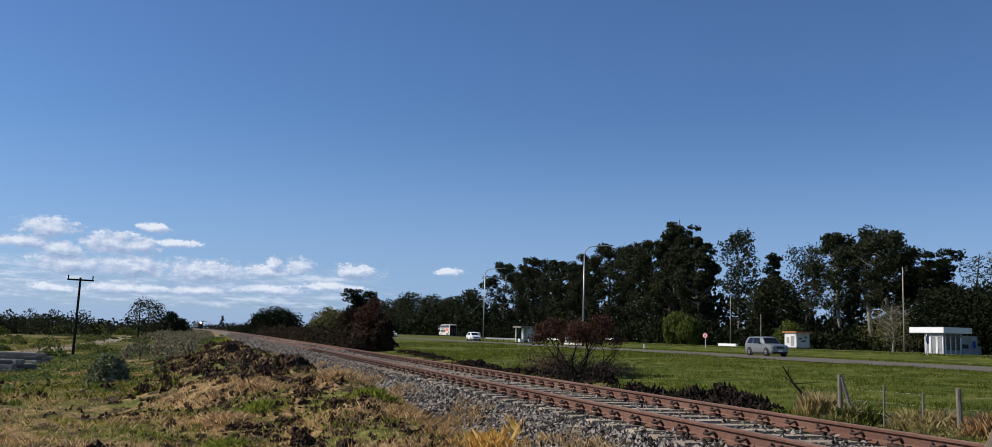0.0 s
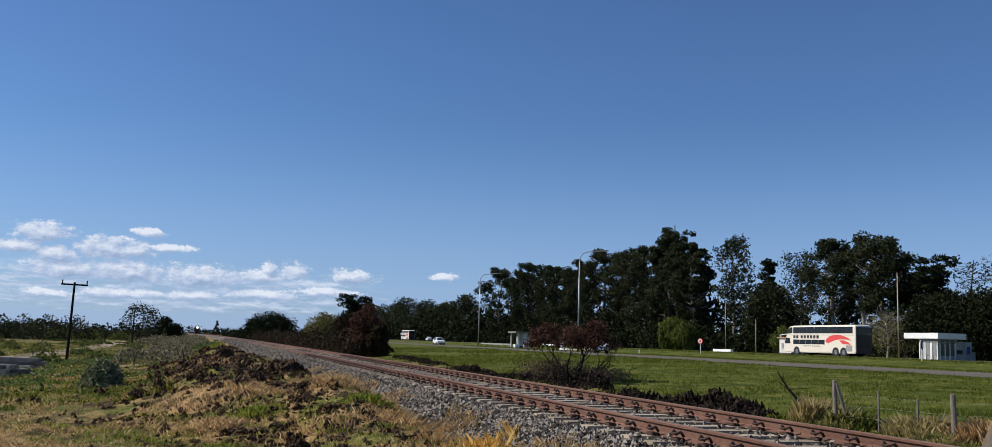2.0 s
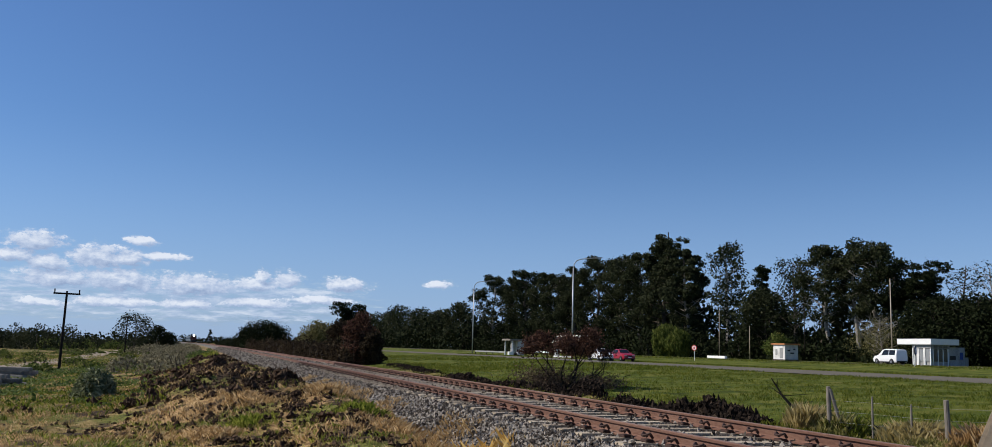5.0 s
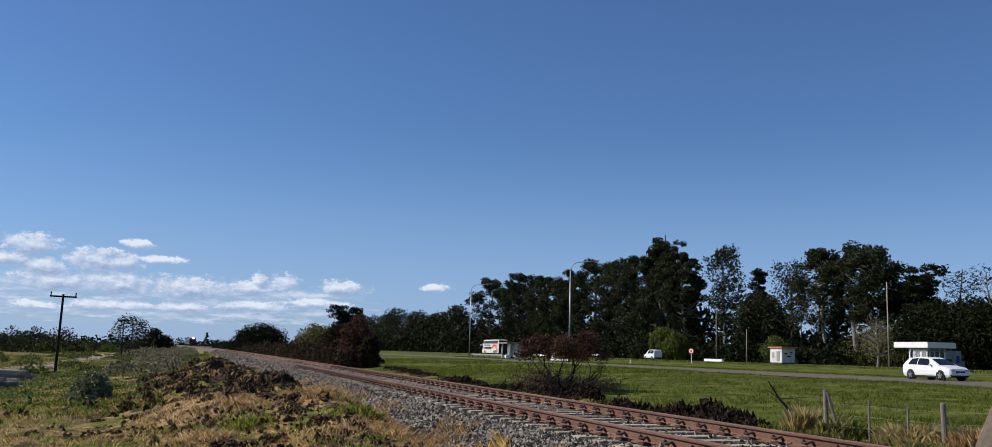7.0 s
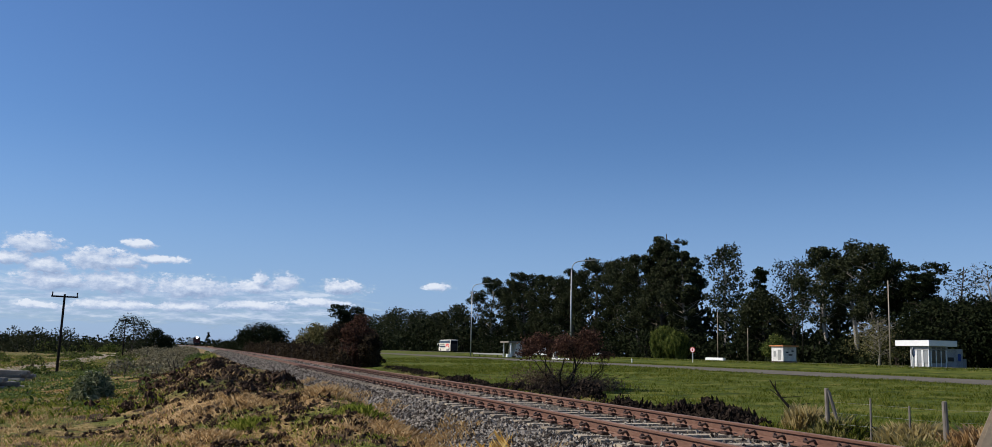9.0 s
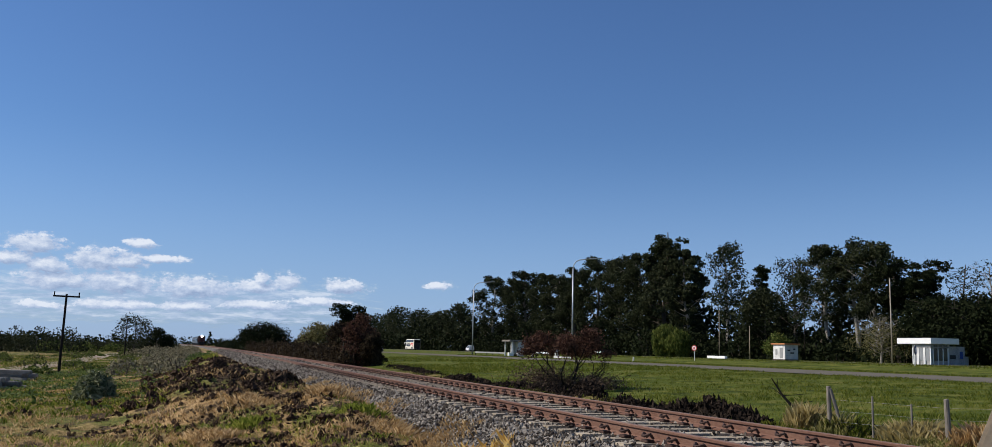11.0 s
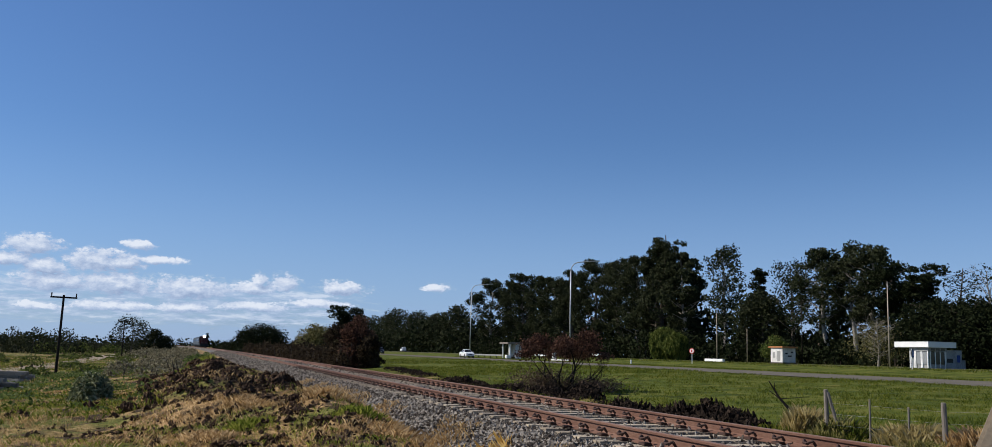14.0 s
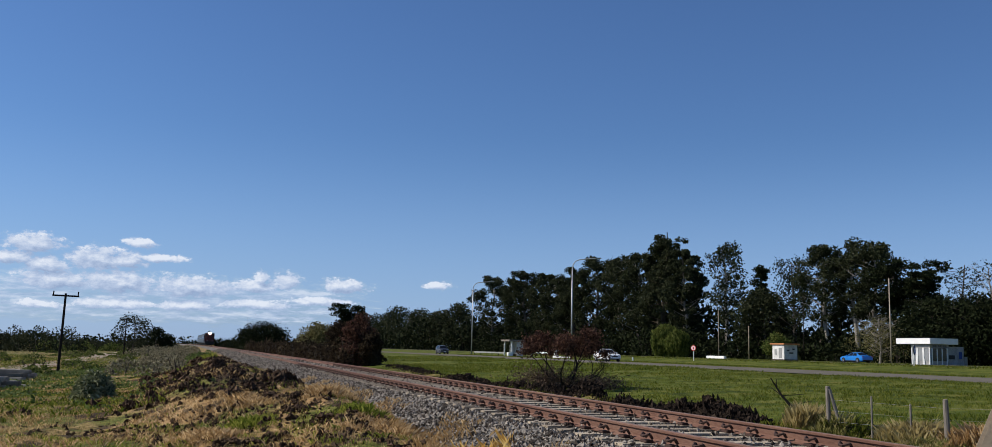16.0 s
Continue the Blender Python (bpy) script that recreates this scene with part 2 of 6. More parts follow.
def noise2(x, y, seed=0.0, octaves=4):
    """Cheap smooth value noise over arrays, about -1 to 1."""
    out, amp, total = np.zeros_like(x, dtype=float), 1.0, 0.0
    for o in range(octaves):
        f = 2.0 ** o
        xi, yi = x * f + seed * 17.3, y * f + seed * 9.1
        x0, y0 = np.floor(xi), np.floor(yi)
        u, v = xi - x0, yi - y0
        u, v = u * u * (3 - 2 * u), v * v * (3 - 2 * v)

        def h(a, b):
            s = np.sin(a * 127.1 + b * 311.7 + o * 74.7 + seed) * 43758.5453
            return (s - np.floor(s)) * 2 - 1
        out += amp * ((h(x0, y0) * (1 - u) + h(x0 + 1, y0) * u) * (1 - v) + (h(x0, y0 + 1) * (1 - u) + h(x0 + 1, y0 + 1) * u) * v)
        total += amp
        amp *= 0.5
    return out / total


# ---- ground ----
RAIL_TOP = 0.8
NEAR_ROAD, FAR_ROAD = 44.4, 80.0


def track_bend(y):
    """How far the track has turned off its straight line at y."""
    return -2.2 * (np.maximum(np.asarray(y, dtype=float) - 60, 0) / 260) ** 2


def berm_x(y):
    """The line of the thrown-up earth beyond the track."""
    return np.interp(y, [0, 18, 24, 30, 44, 78, 130], [11.0, 11.6, 11.7, 12.6, 12.5, 15.2, 13.0])


def ground_z(x, y):
    x, y = np.asarray(x, dtype=float), np.asarray(y, dtype=float)
    bx = x - track_bend(y)
    z = -0.55 * smooth(-1.0, -9.0, x) * smooth(8, 40, y)
    z = z + 0.58 * smooth(10, 37, x) + 0.5 * smooth(56, 74, x) - 0.12 * np.exp(-((x - 62) / 5) ** 2)
    # spoil thrown up beside the track
    heap = np.exp(-((x - 0.7) / 1.5) ** 2) * smooth(13, 24, y) * (1 - smooth(44, 58, y))
    heap2 = np.exp(-((x - 2.3) / 1.0) ** 2) * smooth(9, 17, y) * (1 - smooth(20, 32, y))
    rough_n = noise2(x * 0.55, y * 0.55, 3.0)
    z = z + heap * (0.85 + 0.45 * rough_n) + heap2 * (0.42 + 0.3 * rough_n)
    z = z + 0.30 * smooth(1.0, 3.3, bx) * (1 - smooth(3.9, 4.5, bx)) * (0.9 + 0.35 * noise2(x * 0.8, y * 0.6, 4.0)) * smooth(2, 8, y)
    ditch = np.exp(-((x - berm_x(y)) / 0.8) ** 2) * smooth(6, 14, y) * (1 - smooth(90, 130, y))
    z = z + ditch * (0.16 + 0.2 * noise2(x * 0.8, y * 0.8, 5.0))
    z = z + 0.09 * noise2(x * 1.5, y * 1.3, 6.0, 3) * smooth(7, 11, y) * (1 - smooth(42, 55, y)) * (1 - smooth(2.6, 3.6, x)) * smooth(-14, -8, x)
    z = z + 0.05 * noise2(x * 0.9, y * 0.9, 1.0) * (1 - smooth(60, 140, np.abs(y))) + 0.04 * noise2(x * 0.12, y * 0.12, 2.0)
    z = z - 0.10 * (np.exp(-((x - NEAR_ROAD) / 6.2) ** 10) + np.exp(-((x - FAR_ROAD) / 4.4) ** 8))
    z = z - 0.12 * np.exp(-((bx - 5.87) / 2.6) ** 8)
    return z


def spaced(a, b, step, far, grow=1.09):
    mid = list(np.arange(a, b + step / 2, step))
    d, lo, hi = step, [a], [b]
    while lo[-1] > far[0]:
        d *= grow
        lo.append(max(lo[-1] - d, far[0]))
    d = step
    while hi[-1] < far[1]:
        d *= grow
        hi.append(min(hi[-1] + d, far[1]))
    return np.array(sorted(set(lo[1:] + mid + hi[1:])))


def sheet(xs, ys, zf):
    gx, gy = np.meshgrid(xs, ys)
    v = np.stack([gx, gy, zf(gx, gy)], -1).reshape(-1, 3)
    i = np.arange(len(xs) * len(ys)).reshape(len(ys), len(xs))
    f = np.stack([i[:-1, :-1], i[:-1, 1:], i[1:, 1:], i[1:, :-1]], -1).reshape(-1, 4)
    return v, f


def ground_material():
    """Soil, dry grass and green growth by patches; the field beyond the track is green meadow."""
    m = bpy.data.materials.new("meadow_and_soil")
    m.use_nodes = True
    n, l = m.node_tree.nodes, m.node_tree.links
    b = n["Principled BSDF"]
    co = n.new("ShaderNodeTexCoord").outputs["Object"]
    sep = n.new("ShaderNodeSeparateXYZ")
    l.new(co, sep.inputs[0])

    def ns(scale, detail=4):
        t = n.new("ShaderNodeTexNoise")
        t.inputs["Scale"].default_value, t.inputs["Detail"].default_value = scale, detail
        l.new(co, t.inputs["Vector"])
        return t.outputs["Fac"]

    def ramp(src, stops):
        r = n.new("ShaderNodeValToRGB")
        e = r.color_ramp.elements
        while len(e) < len(stops):
            e.new(0.5)
        for k, (p, c) in zip(e, stops):
            k.position, k.color = p, (*c, 1)
        l.new(src, r.inputs[0])
        return r.outputs[0]

    def mixc(f, a, c):
        x = n.new("ShaderNodeMix")
        x.data_type = "RGBA"
        l.new(f, x.inputs[0])
        l.new(a, x.inputs[6])
        l.new(c, x.inputs[7])
        return x.outputs[2]

    def rng(src, a, c):
        x = n.new("ShaderNodeMapRange")
        x.inputs[1].default_value, x.inputs[2].default_value = a, c
        l.new(src, x.inputs[0])
        return x.outputs[0]
    dry = ramp(ns(5, 10), [(0.30, (0.12, 0.074, 0.036)), (0.44, (0.27, 0.172, 0.08)), (0.58, (0.41, 0.275, 0.132)), (0.72, (0.50, 0.37, 0.205))])
    soil = ramp(ns(6, 6), [(0.3, (0.03, 0.022, 0.015)), (0.6, (0.085, 0.058, 0.036)), (0.75, (0.14, 0.10, 0.065))])
    green = ramp(ns(5, 6), [(0.3, (0.06, 0.064, 0.016)), (0.48, (0.12, 0.13, 0.03)), (0.6, (0.17, 0.165, 0.045)), (0.75, (0.26, 0.225, 0.09))])
    field = ramp(ns(0.7, 12), [(0.33, (0.038, 0.053, 0.008)), (0.46, (0.075, 0.098, 0.013)), (0.56, (0.112, 0.125, 0.021)), (0.7, (0.165, 0.155, 0.04))])
    lush = n.new("ShaderNodeMath")
    lush.operation = "MULTIPLY_ADD"
    lush.inputs[1].default_value = 0.13
    l.new(rng(sep.outputs[0], 0.5, -5.0), lush.inputs[0])
    l.new(ns(0.45, 6), lush.inputs[2])
    left = mixc(rng(lush.outputs[0], 0.50, 0.60), dry, green)
    left = mixc(rng(ns(1.1, 8), 0.54, 0.585), left, soil)
    right = mixc(rng(sep.outputs[0], 11.8, 13.8), left, field)
    speck = ramp(ns(38, 5), [(0.34, (0.55, 0.52, 0.48)), (0.5, (1, 1, 1)), (0.68, (1.3, 1.27, 1.2))])
    grain = n.new("ShaderNodeMix")
    grain.data_type, grain.blend_type = "RGBA", "MULTIPLY"
    grain.inputs[0].default_value = 1.0
    l.new(right, grain.inputs[6])
    l.new(speck, grain.inputs[7])
    l.new(grain.outputs[2], b.inputs["Base Color"])
    b.inputs["Roughness"].default_value, b.inputs["Specular IOR Level"].default_value = 0.95, 0.1
    bp = n.new("ShaderNodeBump")
    bp.inputs["Strength"].default_value, bp.inputs["Distance"].default_value = 0.9, 0.08
    l.new(ns(14, 6), bp.inputs["Height"])
    l.new(bp.outputs[0], b.inputs["Normal"])
    return m


xs = spaced(-9, 14, 0.22, (-3600, 3600))
ys = spaced(5, 48, 0.22, (-3600, 4400), 1.07)
tagged(put("ground", mesh_of("ground", *sheet(xs, ys, ground_z), ground_material(), True)), "rough open land with dry grass, bare soil and green meadow", "ground", kind="structure")


def strip(name, offset, half, ys, z0, mat, label):
    """A road lying along the track, a little crowned."""
    us = np.linspace(-half, half, 7)
    gy, gu = np.meshgrid(ys, us, indexing="ij")
    x = offset + gu + 0 * gy
    z = z0(gy) + 0.05 * (1 - (gu / half) ** 2)
    v = np.stack([x, gy, z], -1).reshape(-1, 3)
    i = np.arange(v.shape[0]).reshape(len(ys), 7)
    f = np.stack([i[:-1, :-1], i[:-1, 1:], i[1:, 1:], i[1:, :-1]], -1).reshape(-1, 4)
    return tagged(put(name, mesh_of(name, v, f, mat, True)), label, "road", kind="structure")


road_ys = np.concatenate([np.arange(-300, 700, 5.0), np.arange(700, 2500, 60.0)])
strip("road_near", NEAR_ROAD, 5.9, road_ys, lambda y: 0.57 + 0 * y, M["asphalt"], "grey asphalt carriageway beside the meadow")
strip("road_far", FAR_ROAD, 3.9, road_ys, lambda y: 1.07 + 0 * y, M["asphalt"], "grey asphalt carriageway beyond the grass median")

# ---- track ----
def bed():
    prof = np.array([(2.55, -0.35), (3.1, 0.05), (4.15, 0.53), (4.4, 0.585), (4.55, 0.59), (5.2, 0.582), (6.55, 0.582), (7.1, 0.585), (7.35, 0.585), (7.6, 0.53), (9.0, 0.02), (9.5, -0.25)])
    by = np.concatenate([np.arange(-40, 60, 0.5), np.arange(60, 900, 8.0)])
    v, f = [], []
    k = len(prof)
    for j, y in enumerate(by):
        for i, (x, z) in enumerate(prof):
            wob = 0.05 * float(noise2(np.array(x * 2.0), np.array(y * 1.1), 7.0)) if 0 < i < k - 1 else 0
            wide = 0.35 * float(noise2(np.array(i * 3.1), np.array(y * 0.35), 8.0)) if i in (0, 1, k - 1, k - 2) else 0
            v.append((x + wide + float(track_bend(y)), y, z + wob))
        if j:
            for i in range(k - 1):
                a = (j - 1) * k + i
                f.append((a, a + 1, a + 1 + k, a + k))
    return mesh_of("ballast_bed", v, f, M["ballast"], True)


track = thing("railway_track", "rusty railway track on concrete sleepers and grey ballast", "railway track", kind="structure")
put("ballast_bed", bed(), track)
RAIL_X = (5.0, 6.74)


def rail(x0):
    """A flat-bottomed rail: foot, web and head."""
    half = [(0.07, 0), (0.07, 0.012), (0.025, 0.03), (0.010, 0.045), (0.010, 0.115), (0.034, 0.128), (0.036, 0.150), (0.028, 0.159)]
    ring = [(u, w) for u, w in half] + [(-u, w) for u, w in reversed(half)]
    k = len(ring)
    ry = np.concatenate([np.arange(-40, 60, 5.0), np.arange(60, 900, 10.0)])
    v = [(x0 + u + float(track_bend(y)), y, RAIL_TOP - 0.159 + w) for y in ry for u, w in ring]
    f, ft = [], []
    for j in range(len(ry) - 1):
        for i in range(k):
            a, b2 = j * k + i, j * k + (i + 1) % k
            f.append((a, a + k, b2 + k, b2))
    me = mesh_of("rail", v, f, M["rust"])
    me.materials.append(M["railtop"])
    for p in me.polygons:
        if p.index % k in (len(half) - 1,):
            p.material_index = 1
    return me


for x0 in RAIL_X:
    put("rail", rail(x0), track, "rusty steel rail with a worn running surface")


def sleeper_mesh():
    bm = bmesh.new()
    for u0, u1, h in ((-1.35, -0.45, 0.20), (0.45, 1.35, 0.20), (-0.45, 0.45, 0.16)):
        w = 0.26 if h > 0.17 else 0.22
        box(u1 - u0, w, h, ((u0 + u1) / 2, 0, -h), 0.02 if h > 0.17 else 0, None, bm)
    me = bpy.data.meshes.new("sleeper")
    bm.to_mesh(me)
    bm.free()
    me.materials.append(M["concrete"])
    return me


def clip_mesh():
    """Spring clips and shoulders either side of a rail."""
    bm = bmesh.new()
    for s in (-1, 1):
        box(0.10, 0.16, 0.035, (s * 0.115, 0, 0), 0.008, None, bm)
        pts = [(s * 0.08, -0.07, 0.05), (s * 0.12, -0.085, 0.10), (s * 0.165, -0.03, 0.075), (s * 0.165, 0.03, 0.075), (s * 0.12, 0.085, 0.10), (s * 0.08, 0.07, 0.05)]
        for p, q in zip(pts, pts[1:]):
            rod(p, q, 0.017, None, 5, bm)
    me = bpy.data.meshes.new("rail_clip")
    bm.to_mesh(me)
    bm.free()
    me.materials.append(M["clip"])
    return me


SLEEPER, CLIP = sleeper_mesh(), clip_mesh()
STEP = 0.5866
for i in range(230):
    y = 9.16 + (i - 8) * STEP
    s = put("sleeper", SLEEPER, track, "", pose(5.87 + float(track_bend(y)), y, RAIL_TOP - 0.155, 0, 0, random.uniform(-0.5, 0.5)))
    if i < 75:
        for x0 in RAIL_X:
            put("rail_clip", CLIP, s, "", pose(x0 - 5.87, 0, 0))
rest_v, rest_f = [], []
base_v, base_f = [v.co.copy() for v in SLEEPER.vertices], [tuple(p.vertices) for p in SLEEPER.polygons]
for i in range(230, 420):
    y = 9.16 + (i - 8) * STEP
    k = len(rest_v)
    rest_v += [(v.x + 5.87 + float(track_bend(y)), v.y + y, v.z + RAIL_TOP - 0.155) for v in base_v]
    rest_f += [tuple(k + a for a in f) for f in base_f]
tagged(put("far_sleepers", mesh_of("far_sleepers", rest_v, rest_f, M["concrete"]), track), kind="stuff")


def tube(p, q, r0, r1, sides=6):
    p, q = np.array(p, float), np.array(q, float)
    d = (q - p) / (np.linalg.norm(q - p) + 1e-9)
    a = np.cross(d, (0, 0, 1) if abs(d[2]) < 0.9 else (1, 0, 0))
    a /= np.linalg.norm(a)
    b = np.cross(d, a)
    ang = np.arange(sides) * 2 * np.pi / sides
    ring = np.outer(np.cos(ang), a) + np.outer(np.sin(ang), b)
    return np.concatenate([p + ring * r0, q + ring * r1])


def tube_mesh(name, segs, mat, sides=6):
    v = np.concatenate([tube(*s, sides) for s in segs])
    f = []
    for j in range(len(segs)):
        k = j * 2 * sides
        f += [(k + i, k + (i + 1) % sides, k + sides + (i + 1) % sides, k + sides + i) for i in range(sides)]
    return mesh_of(name, v, f, mat, True)


def leaf_mesh(name, centres, size, mat, rng, flat=0.0, long=1.0):
    """Small folded leaves or leaf clumps at the given places, turned at random."""
    c = np.asarray(centres)
    k = len(c)
    a = rng.normal(size=(k, 3))
    a[:, 2] *= 1 - flat
    a /= np.linalg.norm(a, axis=1)[:, None]
    b = np.cross(a, rng.normal(size=(k, 3)))
    b /= np.linalg.norm(b, axis=1)[:, None]
    s = size * rng.uniform(0.6, 1.4, (k, 1))
    a, b = a * s * long, b * s
    v = np.stack([c - a, c + b * 0.7 + np.cross(a, b) / s * 0.25, c + a, c - b * 0.7 + np.cross(a, b) / s * 0.25], 1).reshape(-1, 3)
    f = np.arange(4 * k).reshape(-1, 4)
    return mesh_of(name, v, f, mat)


def tree(name, label, x, y, top, half, mat, bark, seed, leaves=2600, size=0.32, hang=0.0, low=0.25, shape="round", group="", gap=0.35, category="tree", base=None, radius=0.022, limbs=18, along=False):
    """A tapered trunk, limbs that reach into the crown, and clumps of leaves about their ends."""
    rng = np.random.default_rng(seed)
    z0 = (float(ground_z(x, y)) if base is None else base) - 0.05
    h = top - z0
    segs, ends = [], []
    p = np.array([0.0, 0, 0])
    r = max(0.05, h * radius)
    lean = rng.normal(0, 0.03, 2)
    stem = [p]
    steps = 7
    for i in range(steps):
        q = p + np.array([lean[0] * h / steps + rng.normal(0, 0.012 * h), lean[1] * h / steps + rng.normal(0, 0.012 * h), h * 0.95 / steps])
        segs.append((p, q, r * (1 - 0.85 * i / steps), r * (1 - 0.85 * (i + 1) / steps)))
        p = q
        stem.append(p)
    stem = np.array(stem)
    for i in range(limbs):
        f = low + (0.97 - low) * (i + rng.uniform(0, 1)) / limbs
        k = f * steps * 0.98
        a = stem[int(k)] + (stem[min(int(k) + 1, steps)] - stem[int(k)]) * (k - int(k))
        g = (f - low) / (1 - low)
        if shape == "cone":
            reach = half * (1.02 - g) * rng.uniform(0.75, 1.1)
            up = -0.1 * reach
        elif shape == "spire":
            reach = half * (1.05 - 0.8 * g) * rng.uniform(0.45, 1.1)
            up = 0.35 * reach
        elif shape == "umbrella":
            reach = half * (0.25 + 0.75 * g) * rng.uniform(0.6, 1.1)
            up = 0.25 * reach
        elif shape == "column":
            reach = half * (0.55 + 0.45 * math.sin(math.pi * min(1, g * 1.1))) * rng.uniform(0.4, 1.0)
            up = 0.8 * reach
        else:
            reach = half * math.sqrt(max(0.08, 1 - (2 * g - 0.85) ** 2 * 0.85)) * rng.uniform(0.55, 1.0)
            up = 0.45 * reach
        az = i * 2.4 + rng.normal(0, 0.5)
        d = np.array([math.cos(az) * reach, math.sin(az) * reach, up])
        mid = a + d * 0.5 + rng.normal(0, 0.06 * reach, 3)
        end = a + d
        rr = max(0.018, r * 0.32 * (1 - 0.6 * f))
        segs += [(a, mid, rr, rr * 0.65), (mid, end, rr * 0.65, rr * 0.25)]
        ends += [end, mid * 0.4 + end * 0.6] + ([mid] if along else [])
        for _ in range(3):
            t = mid + (end - mid) * rng.uniform(0, 1) + rng.normal(0, 0.22 * max(reach, half * 0.25), 3)
            segs.append((mid * 0.5 + end * 0.5, t, rr * 0.4, rr * 0.12))
            ends.append(t)
    ends = np.array(ends)
    drop = min(0.5 * h, 0.9 * half)
    wide = half * gap
    rc = wide * rng.uniform(0.7, 2.0, len(ends))
    if shape == "round":
        off = ends[:, :2] - stem[-1, :2]
        far2 = (off ** 2).sum(1) / half ** 2
        turn = np.arctan2(off[:, 1], off[:, 0])
        lobe = 0.30 * half * np.minimum(1, far2 * 3) * (0.5 + 0.5 * np.sin(turn * 3 + seed) * np.cos(turn * 5 + 2 * seed))
        ends[:, 2] = np.minimum(ends[:, 2], np.maximum(h - drop * far2 - lobe - rc * 0.55, 0.12 * h))
    else:
        ends[:, 2] = np.minimum(ends[:, 2], h - rc * 0.4)
    root = thing(name, label, category, pose(x, y, z0), group)
    put("trunk", tube_mesh("trunk", segs, bark), root)
    if leaves:
        held = rng.uniform(0, 1, len(ends)) > 0.16
        lobes, rc = ends[held], rc[held]
        count = int(leaves * 1.9)
        pick = rng.choice(len(lobes), count, p=rc ** 1.6 / (rc ** 1.6).sum())
        d = rng.normal(0, 1, (count, 3))
        d = d / np.linalg.norm(d, axis=1)[:, None] * rng.uniform(0.15, 1, (count, 1)) ** 0.5
        c = lobes[pick] + d * rc[pick][:, None] * np.array([1, 1, 0.42 if shape in ("umbrella", "cone") else 0.72])
        c[:, 2] = np.maximum(c[:, 2], 0.05)
        put("crown", leaf_mesh("crown", c, size * 0.66, mat, rng, -2.5 * hang, 1.25 + hang), root)
    return root


# ---- trees ----
EUC = "tall dark eucalyptus with a ragged crown in the roadside wood"
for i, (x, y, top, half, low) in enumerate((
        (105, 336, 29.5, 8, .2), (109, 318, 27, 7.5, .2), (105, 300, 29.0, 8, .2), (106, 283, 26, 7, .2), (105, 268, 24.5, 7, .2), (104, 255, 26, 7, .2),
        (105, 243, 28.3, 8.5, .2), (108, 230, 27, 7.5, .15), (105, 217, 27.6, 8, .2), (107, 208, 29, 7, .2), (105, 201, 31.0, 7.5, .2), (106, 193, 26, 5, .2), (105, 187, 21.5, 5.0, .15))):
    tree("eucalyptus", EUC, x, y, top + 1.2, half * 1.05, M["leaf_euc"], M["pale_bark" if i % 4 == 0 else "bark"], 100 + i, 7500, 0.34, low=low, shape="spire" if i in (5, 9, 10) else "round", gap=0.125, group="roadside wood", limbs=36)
tree("eucalyptus", "slender eucalyptus with a thin airy crown", 105, 172.7, 25.8, 4.4, M["leaf_euc"], M["pale_bark"], 131, 2000, 0.34, low=.28, shape="column", gap=0.28, limbs=30)
tree("conifer", "pointed dark conifer among the roadside trees", 105, 160.2, 20.5, 4.4, M["leaf_dark"], M["bark"], 132, 3600, 0.32, low=.1, shape="cone", gap=0.16, limbs=36)
tree("conifer", "broad dark conifer beside the white hut", 103, 156, 14.5, 6.0, M["leaf_euc"], M["bark"], 133, 3600, 0.34, low=.06, gap=0.26)
tree("bare_tree", "tall nearly leafless tree with upright twigs", 105, 149.9, 20.2, 4.2, M["leaf_dark"], M["bark"], 134, 1500, 0.26, low=.25, shape="column", gap=0.26, limbs=40)
tree("bare_tree", "nearly leafless tree with upright twigs", 107, 145, 18.0, 3.2, M["leaf_dark"], M["bark"], 135, 700, 0.24, low=.3, shape="column", gap=0.28, limbs=36)
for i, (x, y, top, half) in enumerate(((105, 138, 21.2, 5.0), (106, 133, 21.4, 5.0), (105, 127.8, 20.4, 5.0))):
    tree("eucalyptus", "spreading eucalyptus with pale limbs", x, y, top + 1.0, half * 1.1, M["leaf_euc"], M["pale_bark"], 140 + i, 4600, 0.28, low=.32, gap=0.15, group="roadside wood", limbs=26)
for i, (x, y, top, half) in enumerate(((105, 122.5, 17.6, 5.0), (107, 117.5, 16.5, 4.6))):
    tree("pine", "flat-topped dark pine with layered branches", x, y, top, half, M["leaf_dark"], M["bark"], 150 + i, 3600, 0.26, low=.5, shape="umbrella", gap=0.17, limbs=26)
tree("bare_tree", "leafless spreading tree against the sky", 107, 111.5, 16.6, 5.0, M["leaf_dark"], M["bark"], 153, 320, 0.22, low=.55, shape="umbrella", gap=0.14, limbs=24)
tree("bare_tree", "leafless tree with pale crooked branches", 106, 105.5, 15.6, 4.6, M["leaf_dark"], M["pale_bark"], 154, 160, 0.2, low=.4, shape="column", gap=0.2, limbs=26)
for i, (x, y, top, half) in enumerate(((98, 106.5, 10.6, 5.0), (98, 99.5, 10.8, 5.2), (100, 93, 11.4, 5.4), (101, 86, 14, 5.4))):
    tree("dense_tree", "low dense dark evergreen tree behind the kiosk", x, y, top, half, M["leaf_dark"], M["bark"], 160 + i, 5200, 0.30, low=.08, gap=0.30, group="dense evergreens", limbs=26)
tree("willow", "budding willow with bare straw-coloured twigs", 95, 114.6, 8.0, 4.6, M["leaf_yellow"], M["pale_bark"], 165, 1500, 0.13, low=.18, gap=0.30, limbs=44, radius=0.03, along=True)
